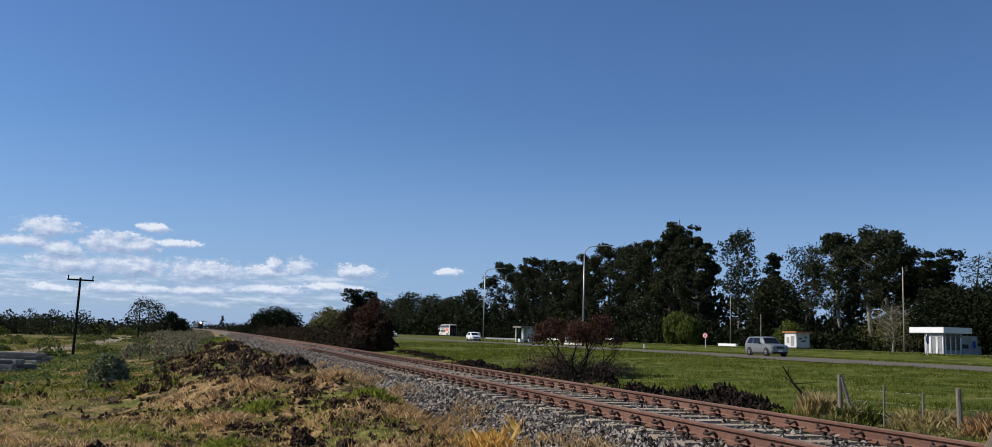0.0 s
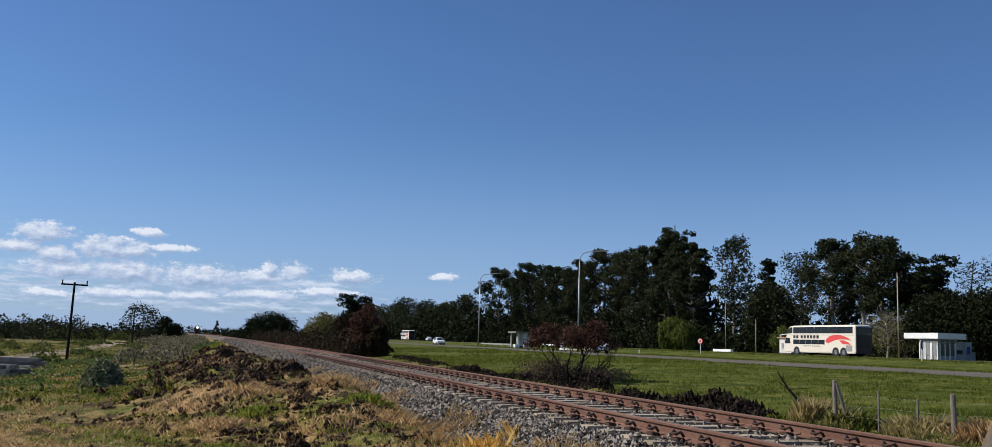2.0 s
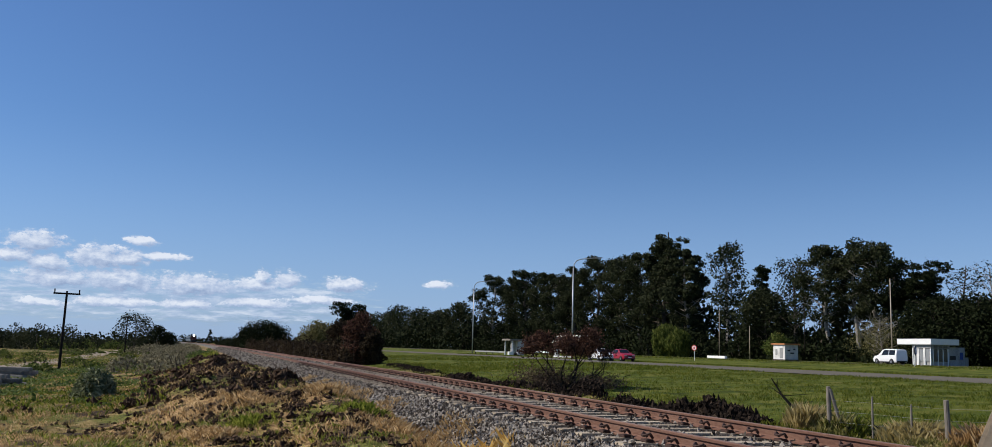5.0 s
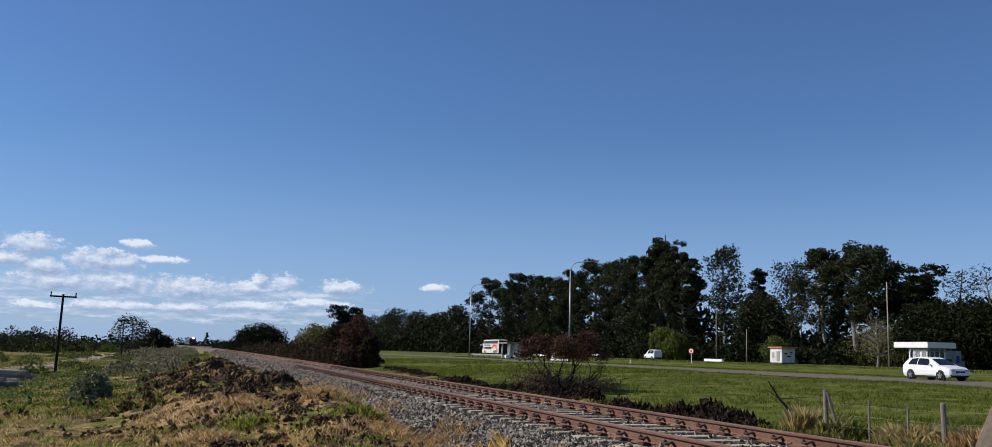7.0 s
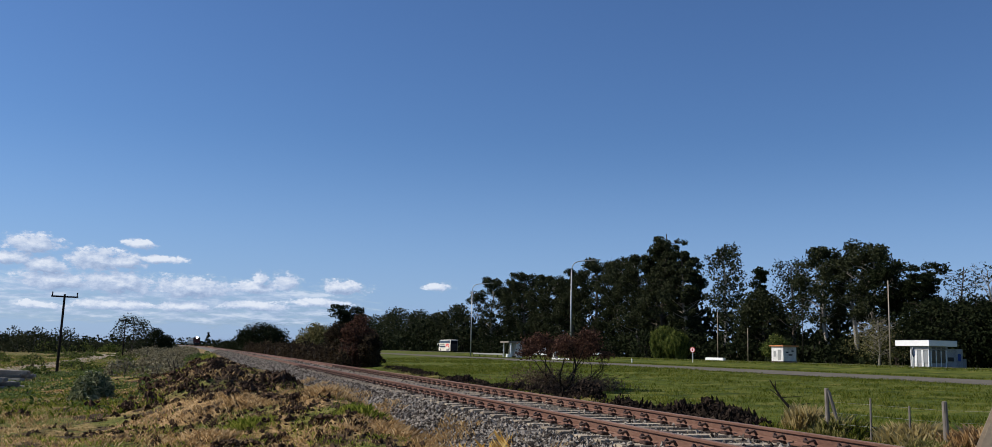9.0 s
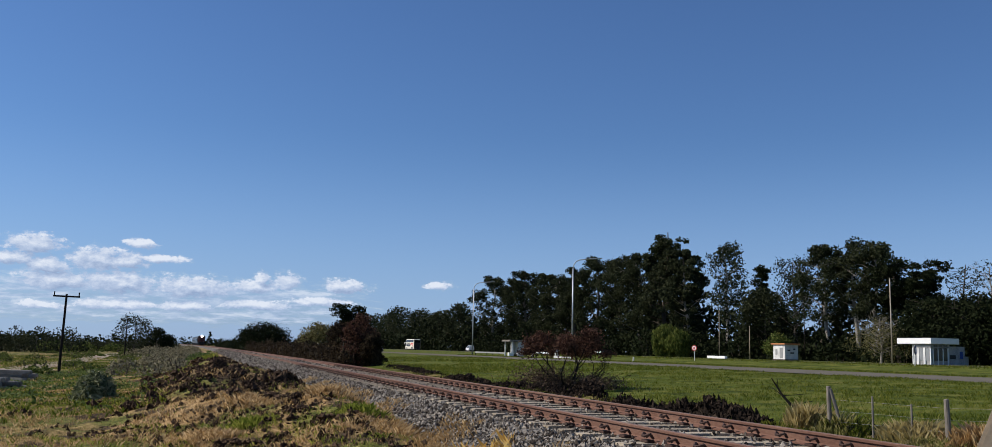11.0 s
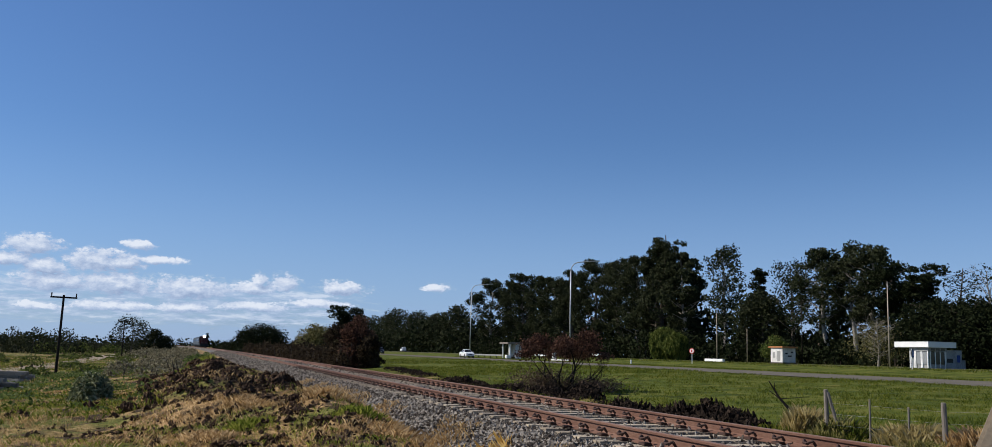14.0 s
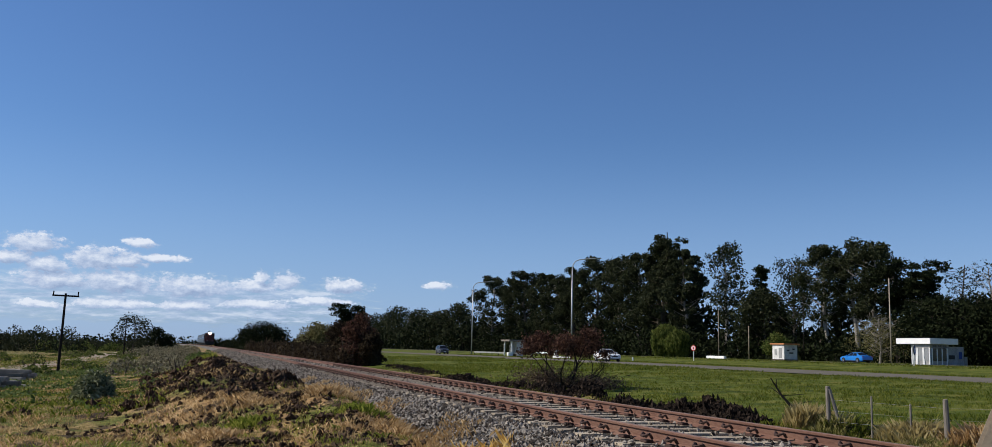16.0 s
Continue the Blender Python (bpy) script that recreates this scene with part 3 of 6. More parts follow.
tree("willow", "budding willow with bare straw-coloured twigs", 97, 109, 8.6, 3.6, M["leaf_yellow"], M["pale_bark"], 166, 900, 0.13, low=.18, gap=0.30, limbs=40, radius=0.03, along=True)
tree("willow", "bushy light green willow drooping to the grass", 92, 175.6, 7.7, 2.6, M["leaf_willow"], M["bark"], 167, 2600, 0.26, hang=1.2, low=.05, gap=0.30, along=True)
tree("willow", "bushy light green willow drooping to the grass", 93, 171.3, 6.6, 2.3, M["leaf_willow"], M["bark"], 168, 2000, 0.26, hang=1.2, low=.05, gap=0.30, along=True)
tree("shrub", "olive-green shrub growing behind the hut", 95, 140.5, 5.8, 2.4, M["leaf_green"], M["bark"], 169, 1300, 0.22, low=.1, gap=0.3, category="shrub")
for i, (x, y, top, half) in enumerate(((100, 367, 20.5, 8.5), (98, 392, 18, 8.5), (100, 415, 18.0, 9), (101, 447, 21, 10), (100, 479, 23.5, 11), (100, 515, 21.0, 10), (98, 551, 21.5, 11), (95, 600, 19, 12), (92, 650, 17, 12), (90, 720, 17, 14))):
    tree("eucalyptus", "distant dark tree in the roadside wood", x, y, top, half, M["leaf_euc"], M["bark"], 170 + i, 2200, 0.6, low=.08, gap=0.30, group="far wood", limbs=22)


def thicket(name, label, spots, mat, seed, size, per, category="undergrowth"):
    """Tangled low growth: leaf clumps over many short stems."""
    rng = np.random.default_rng(seed)
    c, segs = [], []
    for x, y, rx, ry, top in spots:
        z0 = float(ground_z(x, y))
        u = rng.normal(0, 1, (per, 3))
        u /= np.linalg.norm(u, axis=1)[:, None]
        u *= rng.uniform(0.35, 1, (per, 1)) ** 0.4
        lump = 1 + 0.25 * np.sin(u[:, :1] * 5 + x) * np.cos(u[:, 1:2] * 4 + y)
        c.append(np.stack([x + u[:, 0] * rx, y + u[:, 1] * ry, z0 + np.abs(u[:, 2]) * (top - z0) * lump[:, 0]], 1))
        for _ in range(5):
            a = rng.uniform(-0.5, 0.5, 2)
            segs.append(((x + a[0] * rx, y + a[1] * ry, z0 - 0.1), (x + a[0] * rx * 1.6, y + a[1] * ry * 1.6, z0 + (top - z0) * 0.7), 0.06, 0.02))
    root = thing(name, label, category, None, "", "stuff")
    put("stalk_mass", tube_mesh("stalk_mass", segs, M["bark"], 5), root)
    put("foliage", leaf_mesh("foliage", np.concatenate(c), size, mat, rng), root)
    return root


rng = np.random.default_rng(5)
# near-black leaf colour here also holds the shade inside the wood
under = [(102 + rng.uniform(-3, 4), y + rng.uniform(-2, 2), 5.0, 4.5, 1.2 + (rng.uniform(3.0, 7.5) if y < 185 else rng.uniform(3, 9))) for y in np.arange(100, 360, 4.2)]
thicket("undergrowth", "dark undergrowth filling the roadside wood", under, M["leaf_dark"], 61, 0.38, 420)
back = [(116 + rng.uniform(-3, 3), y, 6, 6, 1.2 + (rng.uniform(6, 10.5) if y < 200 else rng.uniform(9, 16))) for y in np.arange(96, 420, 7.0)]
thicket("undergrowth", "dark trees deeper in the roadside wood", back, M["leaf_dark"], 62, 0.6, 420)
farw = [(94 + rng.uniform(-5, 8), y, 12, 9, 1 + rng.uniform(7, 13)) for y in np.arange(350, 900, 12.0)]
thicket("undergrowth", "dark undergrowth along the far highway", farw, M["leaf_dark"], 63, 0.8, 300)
# beside the track
scrubby = [(rng.uniform(-9, 0) + float(track_bend(y)), y, 2.2, 2.5, rng.uniform(0.5, 1.2)) for y in np.arange(150, 345, 3.4)]
thicket("brushwood", "grey-brown scrub beyond the open ground", scrubby, M["leaf_dead"], 69, 0.14, 240)
tree("burnt_tree", "low scorched tree with dark withered leaves", 14.0, 79, 2.9, 1.1, M["leaf_brown"], M["bark"], 186, 2200, 0.12, low=.05, gap=0.24, limbs=22)
tree("burnt_tree", "scorched tree with rust-red dead leaves beside the track", 13.3, 80.8, 4.6, 1.4, M["leaf_burnt"], M["bark"], 181, 2600, 0.12, low=.05, gap=0.26, limbs=30)
tree("burnt_tree", "scorched tree with dark withered leaves beside the track", 12.2, 83.5, 3.9, 1.5, M["leaf_brown"], M["bark"], 182, 2200, 0.12, low=.05, gap=0.28, limbs=26)
thicket("brushwood", "scorched brown brush round the burnt trees", [(12.9, 80.6, 1.6, 1.6, 2.6), (13.6, 80.2, 1.0, 1.2, 3.2), (12.2, 82.5, 1.4, 1.6, 2.9), (14.2, 79.4, 0.8, 0.9, 1.8), (11.6, 79.0, 0.9, 1.2, 1.3), (12.9, 82, 1.1, 1.2, 3.7)], M["leaf_brown"], 66, 0.11, 620)
thicket("brushwood", "rust-red dead leaves round the burnt trees", [(12.7, 80.2, 1.2, 1.3, 3.0), (13.5, 80.6, 1.0, 1.1, 3.9), (12.4, 81.5, 0.9, 1.0, 2.2)], M["leaf_burnt"], 67, 0.11, 420)
tree("umbrella_tree", "dark tree with a flat spreading top", 16.7, 108.7, 6.7, 2.2, M["leaf_dark"], M["bark"], 183, 2600, 0.14, low=.55, shape="umbrella", gap=0.2)
tree("shrub_tree", "yellow-green budding tree beyond the scorched ones", 15.9, 129.0, 5.0, 3.0, M["leaf_yellow"], M["bark"], 184, 2600, 0.17, low=.08, gap=0.26)
tree("dense_tree", "dense dark rounded tree beside the track", 15.4, 245, 7.35, 7.3, M["leaf_dark"], M["bark"], 185, 5200, 0.30, low=.05, gap=0.26, limbs=34)
thicket("brushwood", "dark scrub at the foot of the trees", [(14.0, 243, 5.2, 4.4, 3.0), (18.4, 247, 5.2, 4.4, 2.7), (14, 127, 2.5, 2.5, 2.2), (17, 128, 2.5, 2.5, 2.6), (18.5, 112, 2.5, 2.5, 3.0), (16, 110, 2.5, 2.5, 2.6)], M["leaf_dark"], 68, 0.17, 620)
low = [(11.2 + rng.uniform(-0.6, 2.5), y, 1.6, 1.8, rng.uniform(1.3, 2.7)) for y in np.arange(86, 215, 2.8)]
thicket("brushwood", "heaped brown brushwood along the track", low, M["leaf_brown"], 64, 0.13, 420)
low2 = [(13 + rng.uniform(-1.5, 6) + float(track_bend(y)), y, 4, 5, rng.uniform(1.5, 3.5)) for y in np.arange(220, 420, 9.0)]
thicket("brushwood", "far scrub along the track", low2, M["leaf_dark"], 65, 0.3, 260)


# ---- ground cover ----
def tufts(name, label, xy, height, blades, mat, rng, spread=0.06, width=0.006, lean=0.45, z=None):
    """Tufts of grass blades, each blade a bent narrow leaf."""
    k = len(xy)
    h = np.broadcast_to(np.asarray(height, float), (k,))
    p = np.repeat(np.asarray(xy, float), blades, 0)
    zz = np.repeat(ground_z(xy[:, 0], xy[:, 1]) if z is None else z, blades)
    hh = np.repeat(h, blades) * rng.uniform(0.55, 1.15, k * blades)
    p = p + rng.normal(0, 1, p.shape) * spread * (0.4 + np.repeat(h, blades)[:, None] * 2)
    az = rng.uniform(0, 2 * np.pi, k * blades)
    out = rng.uniform(0.1, 1, k * blades) * lean * hh
    d = np.stack([np.cos(az), np.sin(az)], 1)
    sd = np.stack([-d[:, 1], d[:, 0]], 1) * (width * (0.7 + hh * 2))[:, None]
    base = np.concatenate([p, (zz - 0.02)[:, None]], 1)

    def pt(f, side, up):
        return np.concatenate([p + d * (out * f)[:, None] + sd * side, (zz + hh * up)[:, None]], 1)
    v = np.stack([np.concatenate([p - sd, (zz - 0.02)[:, None]], 1), np.concatenate([p + sd, (zz - 0.02)[:, None]], 1), pt(0.40, 0.7, 0.66), pt(1.0, 0.0, 1.0)], 1).reshape(-1, 3)
    f = np.arange(4 * k * blades).reshape(-1, 4)
    return tagged(put(name, mesh_of(name, v, f, mat)), label, "grass", kind="stuff")


def scatter(rng, n, y0, y1, x0, x1, power=2.0):
    """Places in a stretch of land, denser towards its near end."""
    u = rng.uniform(0, 1, n) ** power
    return np.stack([rng.uniform(x0, x1, n), y0 + (y1 - y0) * u], 1)


def patchy(xy, scale, seed, lo):
    return xy[noise2(xy[:, 0] * scale, xy[:, 1] * scale, seed) > lo]


rng = np.random.default_rng(11)
# meadow between track and road
a = scatter(rng, 27000, 11, 75, 11.2, 45, 1.6)
a = a[(a[:, 0] / (a[:, 1] + 3) < 1.05) & (a[:, 0] < 37.6) & (a[:, 0] > 11.0 + 0.9 * noise2(a[:, 1] * 0.3, a[:, 1] * 0.1, 2.0))]
tufts("meadow_grass", "lush green meadow grass between track and road", a, 0.06 + 0.07 * (noise2(a[:, 0] * 0.5, a[:, 1] * 0.5, 4.0) > 0.1), 5, M["grass"], rng, 0.10, width=0.007, lean=0.9)
a = patchy(scatter(rng, 7000, 60, 130, 16, 37.6, 1.2), 0.15, 9.0, -0.2)
tufts("meadow_grass", "green meadow grass towards the road", a, 0.16, 4, M["grass"], rng, 0.12, width=0.02)
a = np.concatenate([np.stack([rng.uniform(51.2, 54, 2500), rng.uniform(35, 190, 2500)], 1), np.stack([rng.uniform(68, 75.6, 3000), rng.uniform(50, 200, 3000)], 1)])
tufts("verge_grass", "long grass on the road verges and median", a, 0.14, 5, M["grass"], rng, 0.12, width=0.022)
# dry land on the near side of the track
a = patchy(scatter(rng, 26000, 7.5, 46, -9, 4.0, 1.7), 0.5, 6.0, -0.18)
a = a[(a[:, 0] < 3.6) | (rng.uniform(0, 1, len(a)) < 0.3)]
tufts("dry_grass", "dry straw-coloured grass on rough ground", a, 0.035 + 0.05 * (noise2(a[:, 0] * 0.7, a[:, 1] * 0.7, 8.0) > 0.2), 7, M["straw"], rng, 0.16, width=0.0015, lean=1.4)
a = scatter(rng, 15000, 8.5, 34, -10, 3.0, 1.5)
tufts("weeds", "short trodden grass over the rough ground", a, 0.035, 4, M["mixed_grass"], rng, 0.22, width=0.0022, lean=1.2)
a = patchy(scatter(rng, 16000, 9, 60, -14, 3.2, 1.3), 0.42, 12.0, 0.04)
tufts("weeds", "patches of fresh green grass and weeds", a, 0.07, 6, M["fresh_grass"], rng, 0.14, width=0.004, lean=1.3)
a = patchy(scatter(rng, 13000, 22, 150, -30, -0.5, 1.3), 0.2, 13.0, -0.2)
tufts("weeds", "green weeds on the open ground", a, 0.12, 5, M["grass"], rng, 0.25, width=0.022, lean=1.4)
a = patchy(scatter(rng, 3000, 45, 160, -30, 2.5, 1.2), 0.2, 14.0, 0.12)
tufts("dry_grass", "pale dry grass on the open ground", a, 0.16, 5, M["straw"], rng, 0.15, width=0.018, lean=0.5)


q = patchy(scatter(rng, 30000, 24, 75, -17, -1.2, 1.3), 0.35, 33.0, 0.0)
c = np.concatenate([q, (ground_z(q[:, 0], q[:, 1]) + rng.uniform(0.0, 0.22, len(q)) * (0.4 + np.clip(noise2(q[:, 0] * 1.1, q[:, 1] * 0.9, 34.0) + 0.3, 0, 1)))[:, None]], 1)
tagged(put("weeds", leaf_mesh("weeds", c, 0.052, M["leaf_weed"], rng, 0.4, 1.3)), "broad-leaved green weeds over the open ground", "weeds", kind="stuff")


def clump(name, label, x, y, r, h, mat, n, seed, blades=6, lean=0.8, width=0.007, category="grass tussock"):
    g = np.random.default_rng(seed)
    q = g.normal(0, 0.45, (n, 2)) * r + (x, y)
    root = tufts(name, label, q, h * g.uniform(0.55, 1.15, n) * np.exp(-(((q - (x, y)) / r) ** 2).sum(1) * 0.7), blades, mat, g, 0.05, width, lean)
    root["category"] = category
    return root


clump("grass_tussock", "orange dry grass tussock at the foot of the ballast", 4.15, 11.9, 0.45, 0.42, M["orange_straw"], 110, 21, 9, 0.9, 0.0025)
clump("grass_tussock", "orange dry grass tussock at the foot of the ballast", 3.5, 11.4, 0.5, 0.30, M["orange_straw"], 90, 22, 9, 0.9, 0.0025)
clump("grass_tussock", "large yellow-green tussock by the fallen fence", 12.5, 17.4, 0.42, 0.62, M["pale_tussock"], 170, 23, 22, 0.6, 0.0012)
clump("grass_tussock", "large yellow-green tussock by the fallen fence", 12.85, 16.9, 0.5, 0.46, M["tussock"], 190, 24, 24, 0.7, 0.0012)
clump("grass_tussock", "dry tussock among the fence posts", 13.3, 15.1, 0.8, 0.42, M["pale_tussock"], 170, 25, 20, 0.9, 0.0012)
clump("grass_tussock", "dry tussock among the fence posts", 13.9, 14.2, 0.8, 0.42, M["straw"], 160, 26, 20, 0.9, 0.0012)
clump("grass_tussock", "yellow-green tussock by the fallen fence", 13.0, 16.7, 0.45, 0.40, M["grass"], 150, 28, 22, 0.7, 0.0012)
clump("grass_tussock", "green tussock among the fence posts", 13.2, 14.6, 0.7, 0.22, M["tussock"], 130, 27, 20, 0.9, 0.0012)
# dead brush heaped against the strainer post
segs = []
g = np.random.default_rng(29)
for i in range(150):
    az, p = g.uniform(0, 6.28), np.array([g.normal(0, 0.28), g.normal(0, 0.3), g.uniform(0, 0.25)])
    q = p + np.array([math.cos(az) * g.uniform(0.2, 0.75), math.sin(az) * g.uniform(0.2, 0.6), g.uniform(-0.12, 0.28)])
    segs.append((p, q, 0.009, 0.003))
tagged(put("brush_heap", tube_mesh("brush_heap", segs, M["dark_wood"], 5), None, "", pose(13.15, 16.75, float(ground_z(13.15, 16.75)))), "heap of dark dead twigs against the strainer post", "brush heap")
for i, (x, y, r, h) in enumerate(((2.3, 17.5, 0.5, 0.15), (2.6, 20.5, 0.6, 0.15), (0.2, 15.8, 0.6, 0.16), (1.0, 18.6, 0.5, 0.18), (3.0, 14.4, 0.5, 0.2), (-0.6, 12.8, 0.6, 0.14))):
    clump("grass_tussock", "straw-coloured tussock on the spoil", x, y, r, h, M["straw"], 170, 30 + i, 9, 1.3, 0.0018)
for i, (x, y, r, h) in enumerate(((0.1, 12.3, 0.5, 0.16), (2.7, 15.6, 0.5, 0.16), (0.9, 16.4, 0.5, 0.15), (0.3, 13.6, 0.35, 0.15), (-0.4, 38, 0.8, 0.24), (0.3, 41, 0.7, 0.22))):
    clump("weed_clump", "fresh green weeds on the spoil", x, y, r, h, M["fresh_grass"], 170, 40 + i, 6, 1.1, 0.006, "weeds")
# grey bush and scrub of the left
c = rng.normal(0, 1, (1500, 3))
c = c / np.linalg.norm(c, axis=1)[:, None] * rng.uniform(0.5, 1, (1500, 1)) * (0.62, 0.62, 0.85)
c[:, 2] = np.abs(c[:, 2])
grey = thing("shrub", "grey-green rounded shrub on the open ground", "shrub", pose(-2.75, 29.5, float(ground_z(-2.75, 29.5))))
put("foliage", leaf_mesh("foliage", c, 0.045, M["leaf_grey"], rng, long=2.2), grey)
put("stalk_mass", tube_mesh("stalk_mass", [((0, 0, -0.05), (math.cos(i) * 0.4, math.sin(i) * 0.4, 0.55), 0.02, 0.006) for i in range(9)], M["bark"], 5), grey)
scrub = [(rng.uniform(-4.5, 0.8), y, rng.uniform(0.5, 1.3), rng.uniform(0.6, 1.4), float(ground_z(0, y)) + rng.uniform(0.25, 0.75)) for y in np.arange(48, 150, 2.2)]
thicket("scrub", "low dead grey-brown scrub along the track", scrub[::2], M["leaf_dead"], 71, 0.07, 300, "scrub")
thicket("scrub", "low brown scrub along the track", scrub[1::2], M["leaf_dead"], 72, 0.07, 300, "scrub")
thicket("scrub", "bright green bushy weeds at the edge of the ballast", [(0.3, y, 0.8, 1.2, float(ground_z(0.3, y)) + h) for y, h in ((43, 0.35), (46, 0.5), (49, 0.55), (52, 0.45))], M["leaf_weed"], 74, 0.05, 520, "scrub")
scrub = [(rng.uniform(-28, -5), y, rng.uniform(0.5, 1.5), rng.uniform(0.6, 1.6), -0.5 + rng.uniform(0.2, 0.7)) for y in np.arange(40, 190, 2.4)]
thicket("scrub", "green weeds and scrub on the open ground", scrub, M["leaf_green"], 73, 0.09, 220, "scrub")


# ---- soil clods ----
OCT = np.array([(1, 0, 0), (-1, 0, 0), (0, 1, 0), (0, -1, 0), (0, 0, 1), (0, 0, -1)], float)
OCF = np.array([(0, 2, 4), (2, 1, 4), (1, 3, 4), (3, 0, 4), (2, 0, 5), (1, 2, 5), (3, 1, 5), (0, 3, 5)])


def shards(rng, at, r, tall=1.0, ragged=0.3):
    """Irregular eight-sided crumbs of the given sizes at the given places."""
    n = len(at)
    v = OCT[None] * (1 + rng.normal(0, ragged, (n, 6, 1))) + rng.normal(0, ragged, (n, 6, 3))
    v = v * (np.asarray(r)[:, None, None] * np.array([1, 1, tall]))
    return (v + at[:, None]).reshape(-1, 3), (OCF[None] + (np.arange(n) * 6)[:, None, None]).reshape(-1, 3)


def crumbs(name, label, xy, r, seed, tall=1.0):
    g = np.random.default_rng(seed)
    at = np.concatenate([xy, (ground_z(xy[:, 0], xy[:, 1]) + r * 0.35)[:, None]], 1)
    return tagged(put(name, mesh_of(name, *shards(g, at, r, tall), M["soil"])), label, "soil", kind="stuff")


def chunks(name, label, xy, size, per, seed):
    """Broken lumps of earth, each a heap of crumbs clinging together."""
    g = np.random.default_rng(seed)
    k = len(xy)
    d = g.normal(0, 1, (k, per, 3))
    d = d / np.linalg.norm(d, axis=2)[:, :, None] * g.uniform(0.2, 1, (k, per, 1)) ** 0.5 * size[:, None, None]
    d[:, :, 2] = np.abs(d[:, :, 2]) * 0.85
    at = np.concatenate([xy, ground_z(xy[:, 0], xy[:, 1])[:, None]], 1)[:, None] + d
    r = (size[:, None] * g.uniform(0.16, 0.46, (k, per))).ravel()
    return tagged(put(name, mesh_of(name, *shards(g, at.reshape(-1, 3), r, 1.0, 0.3), M["soil"])), label, "soil", kind="stuff")


g = np.random.default_rng(31)
n = 5200
xy = np.stack([g.normal(0.75, 1.3, n), 12 + 42 * g.uniform(0, 1, n) ** 1.15], 1)
lie = noise2(xy[:, 0] * 0.9, xy[:, 1] * 0.5, 15.0) + 0.5 * noise2(xy[:, 0] * 2.5, xy[:, 1] * 1.6, 18.0)
xy = xy[(lie > 0.16 - 0.36 * smooth(18, 25, xy[:, 1])) & (xy[:, 0] < 3.2)]
size = np.minimum(0.035 + 0.035 * g.exponential(1, len(xy)), 0.2) * (0.7 + 0.6 * smooth(14, 28, xy[:, 1]))
chunks("spoil_clods", "dark broken clods of turned earth on the spoil heap", xy, size, 13, 32)
n = 3200
xy = np.stack([g.uniform(-9.5, 2.8, n), 9 + 34 * g.uniform(0, 1, n) ** 1.3], 1)
xy = xy[noise2(xy[:, 0] * 0.45, xy[:, 1] * 0.8, 16.0) + 0.4 * noise2(xy[:, 0] * 2.2, xy[:, 1] * 2.6, 19.0) > 0.26]
chunks("spoil_clods", "dark lumps of earth strewn through the dry grass", xy, np.minimum(0.025 + 0.025 * g.exponential(1, len(xy)), 0.12), 13, 35)
n = 9000
xy = np.stack([g.normal(0.85, 1.2, n), 11 + 36 * g.uniform(0, 1, n) ** 1.3], 1)
xy = xy[(noise2(xy[:, 0] * 0.7, xy[:, 1] * 0.45, 15.0) > -0.1) & (xy[:, 0] < 3.6)]
crumbs("spoil_clods", "fine dark crumbs of turned earth on the spoil heap", xy, np.abs(g.normal(0, 0.02, len(xy))) + 0.012, 33)
n = 13000
xy = np.stack([g.uniform(-9.5, 2.8, n), 8.5 + 36 * g.uniform(0, 1, n) ** 1.4], 1)
xy = xy[noise2(xy[:, 0] * 0.45, xy[:, 1] * 0.8, 16.0) + 0.4 * noise2(xy[:, 0] * 2.2, xy[:, 1] * 2.6, 19.0) > 0.28]
crumbs("spoil_clods", "scattered dark crumbs of earth in the dry grass", xy, 0.009 + np.abs(g.normal(0, 0.013, len(xy))), 34)
y = 17.7 + 60 * g.uniform(0, 1, 21000) ** 1.5
keep = (noise2(np.full(len(y), 0.3), y * 0.5, 21.0) > -0.2) | (y < 22)
y = y[keep]
xy = np.stack([berm_x(y) + g.normal(0, 0.3, len(y)), y], 1)
top = 0.46 * np.exp(-((xy[:, 0] - berm_x(y)) / 0.32) ** 2) * np.clip(0.55 + 0.9 * noise2(xy[:, 0] * 1.2, y * 1.3, 22.0), 0.05, 1.3)
top *= 1 - 0.6 * smooth(30, 33, y)
r = np.abs(g.normal(0, 0.024, len(y))) + 0.014
at = np.concatenate([xy, (ground_z(xy[:, 0], xy[:, 1]) + top * g.uniform(0, 1, len(y)) + 0.01)[:, None]], 1)
tagged(put("spoil_clods", mesh_of("spoil_clods", *shards(g, at, r * 0.85, 1.6, 0.4), M["burnt_soil"])), "row of black ragged earth clods beyond the track", "soil", kind="stuff")


y = 24 + 30 * g.uniform(0, 1, 5200)
xy = np.stack([np.interp(y, [18, 30, 44, 78], [10.4, 11.2, 11.4, 13.6]) + g.normal(0, 0.35, len(y)), y], 1)
xy = patchy(xy, 0.7, 37.0, -0.1)
crumbs("spoil_clods", "brown broken earth and litter at the foot of the clod row", xy, 0.012 + np.abs(g.normal(0, 0.022, len(xy))), 36)


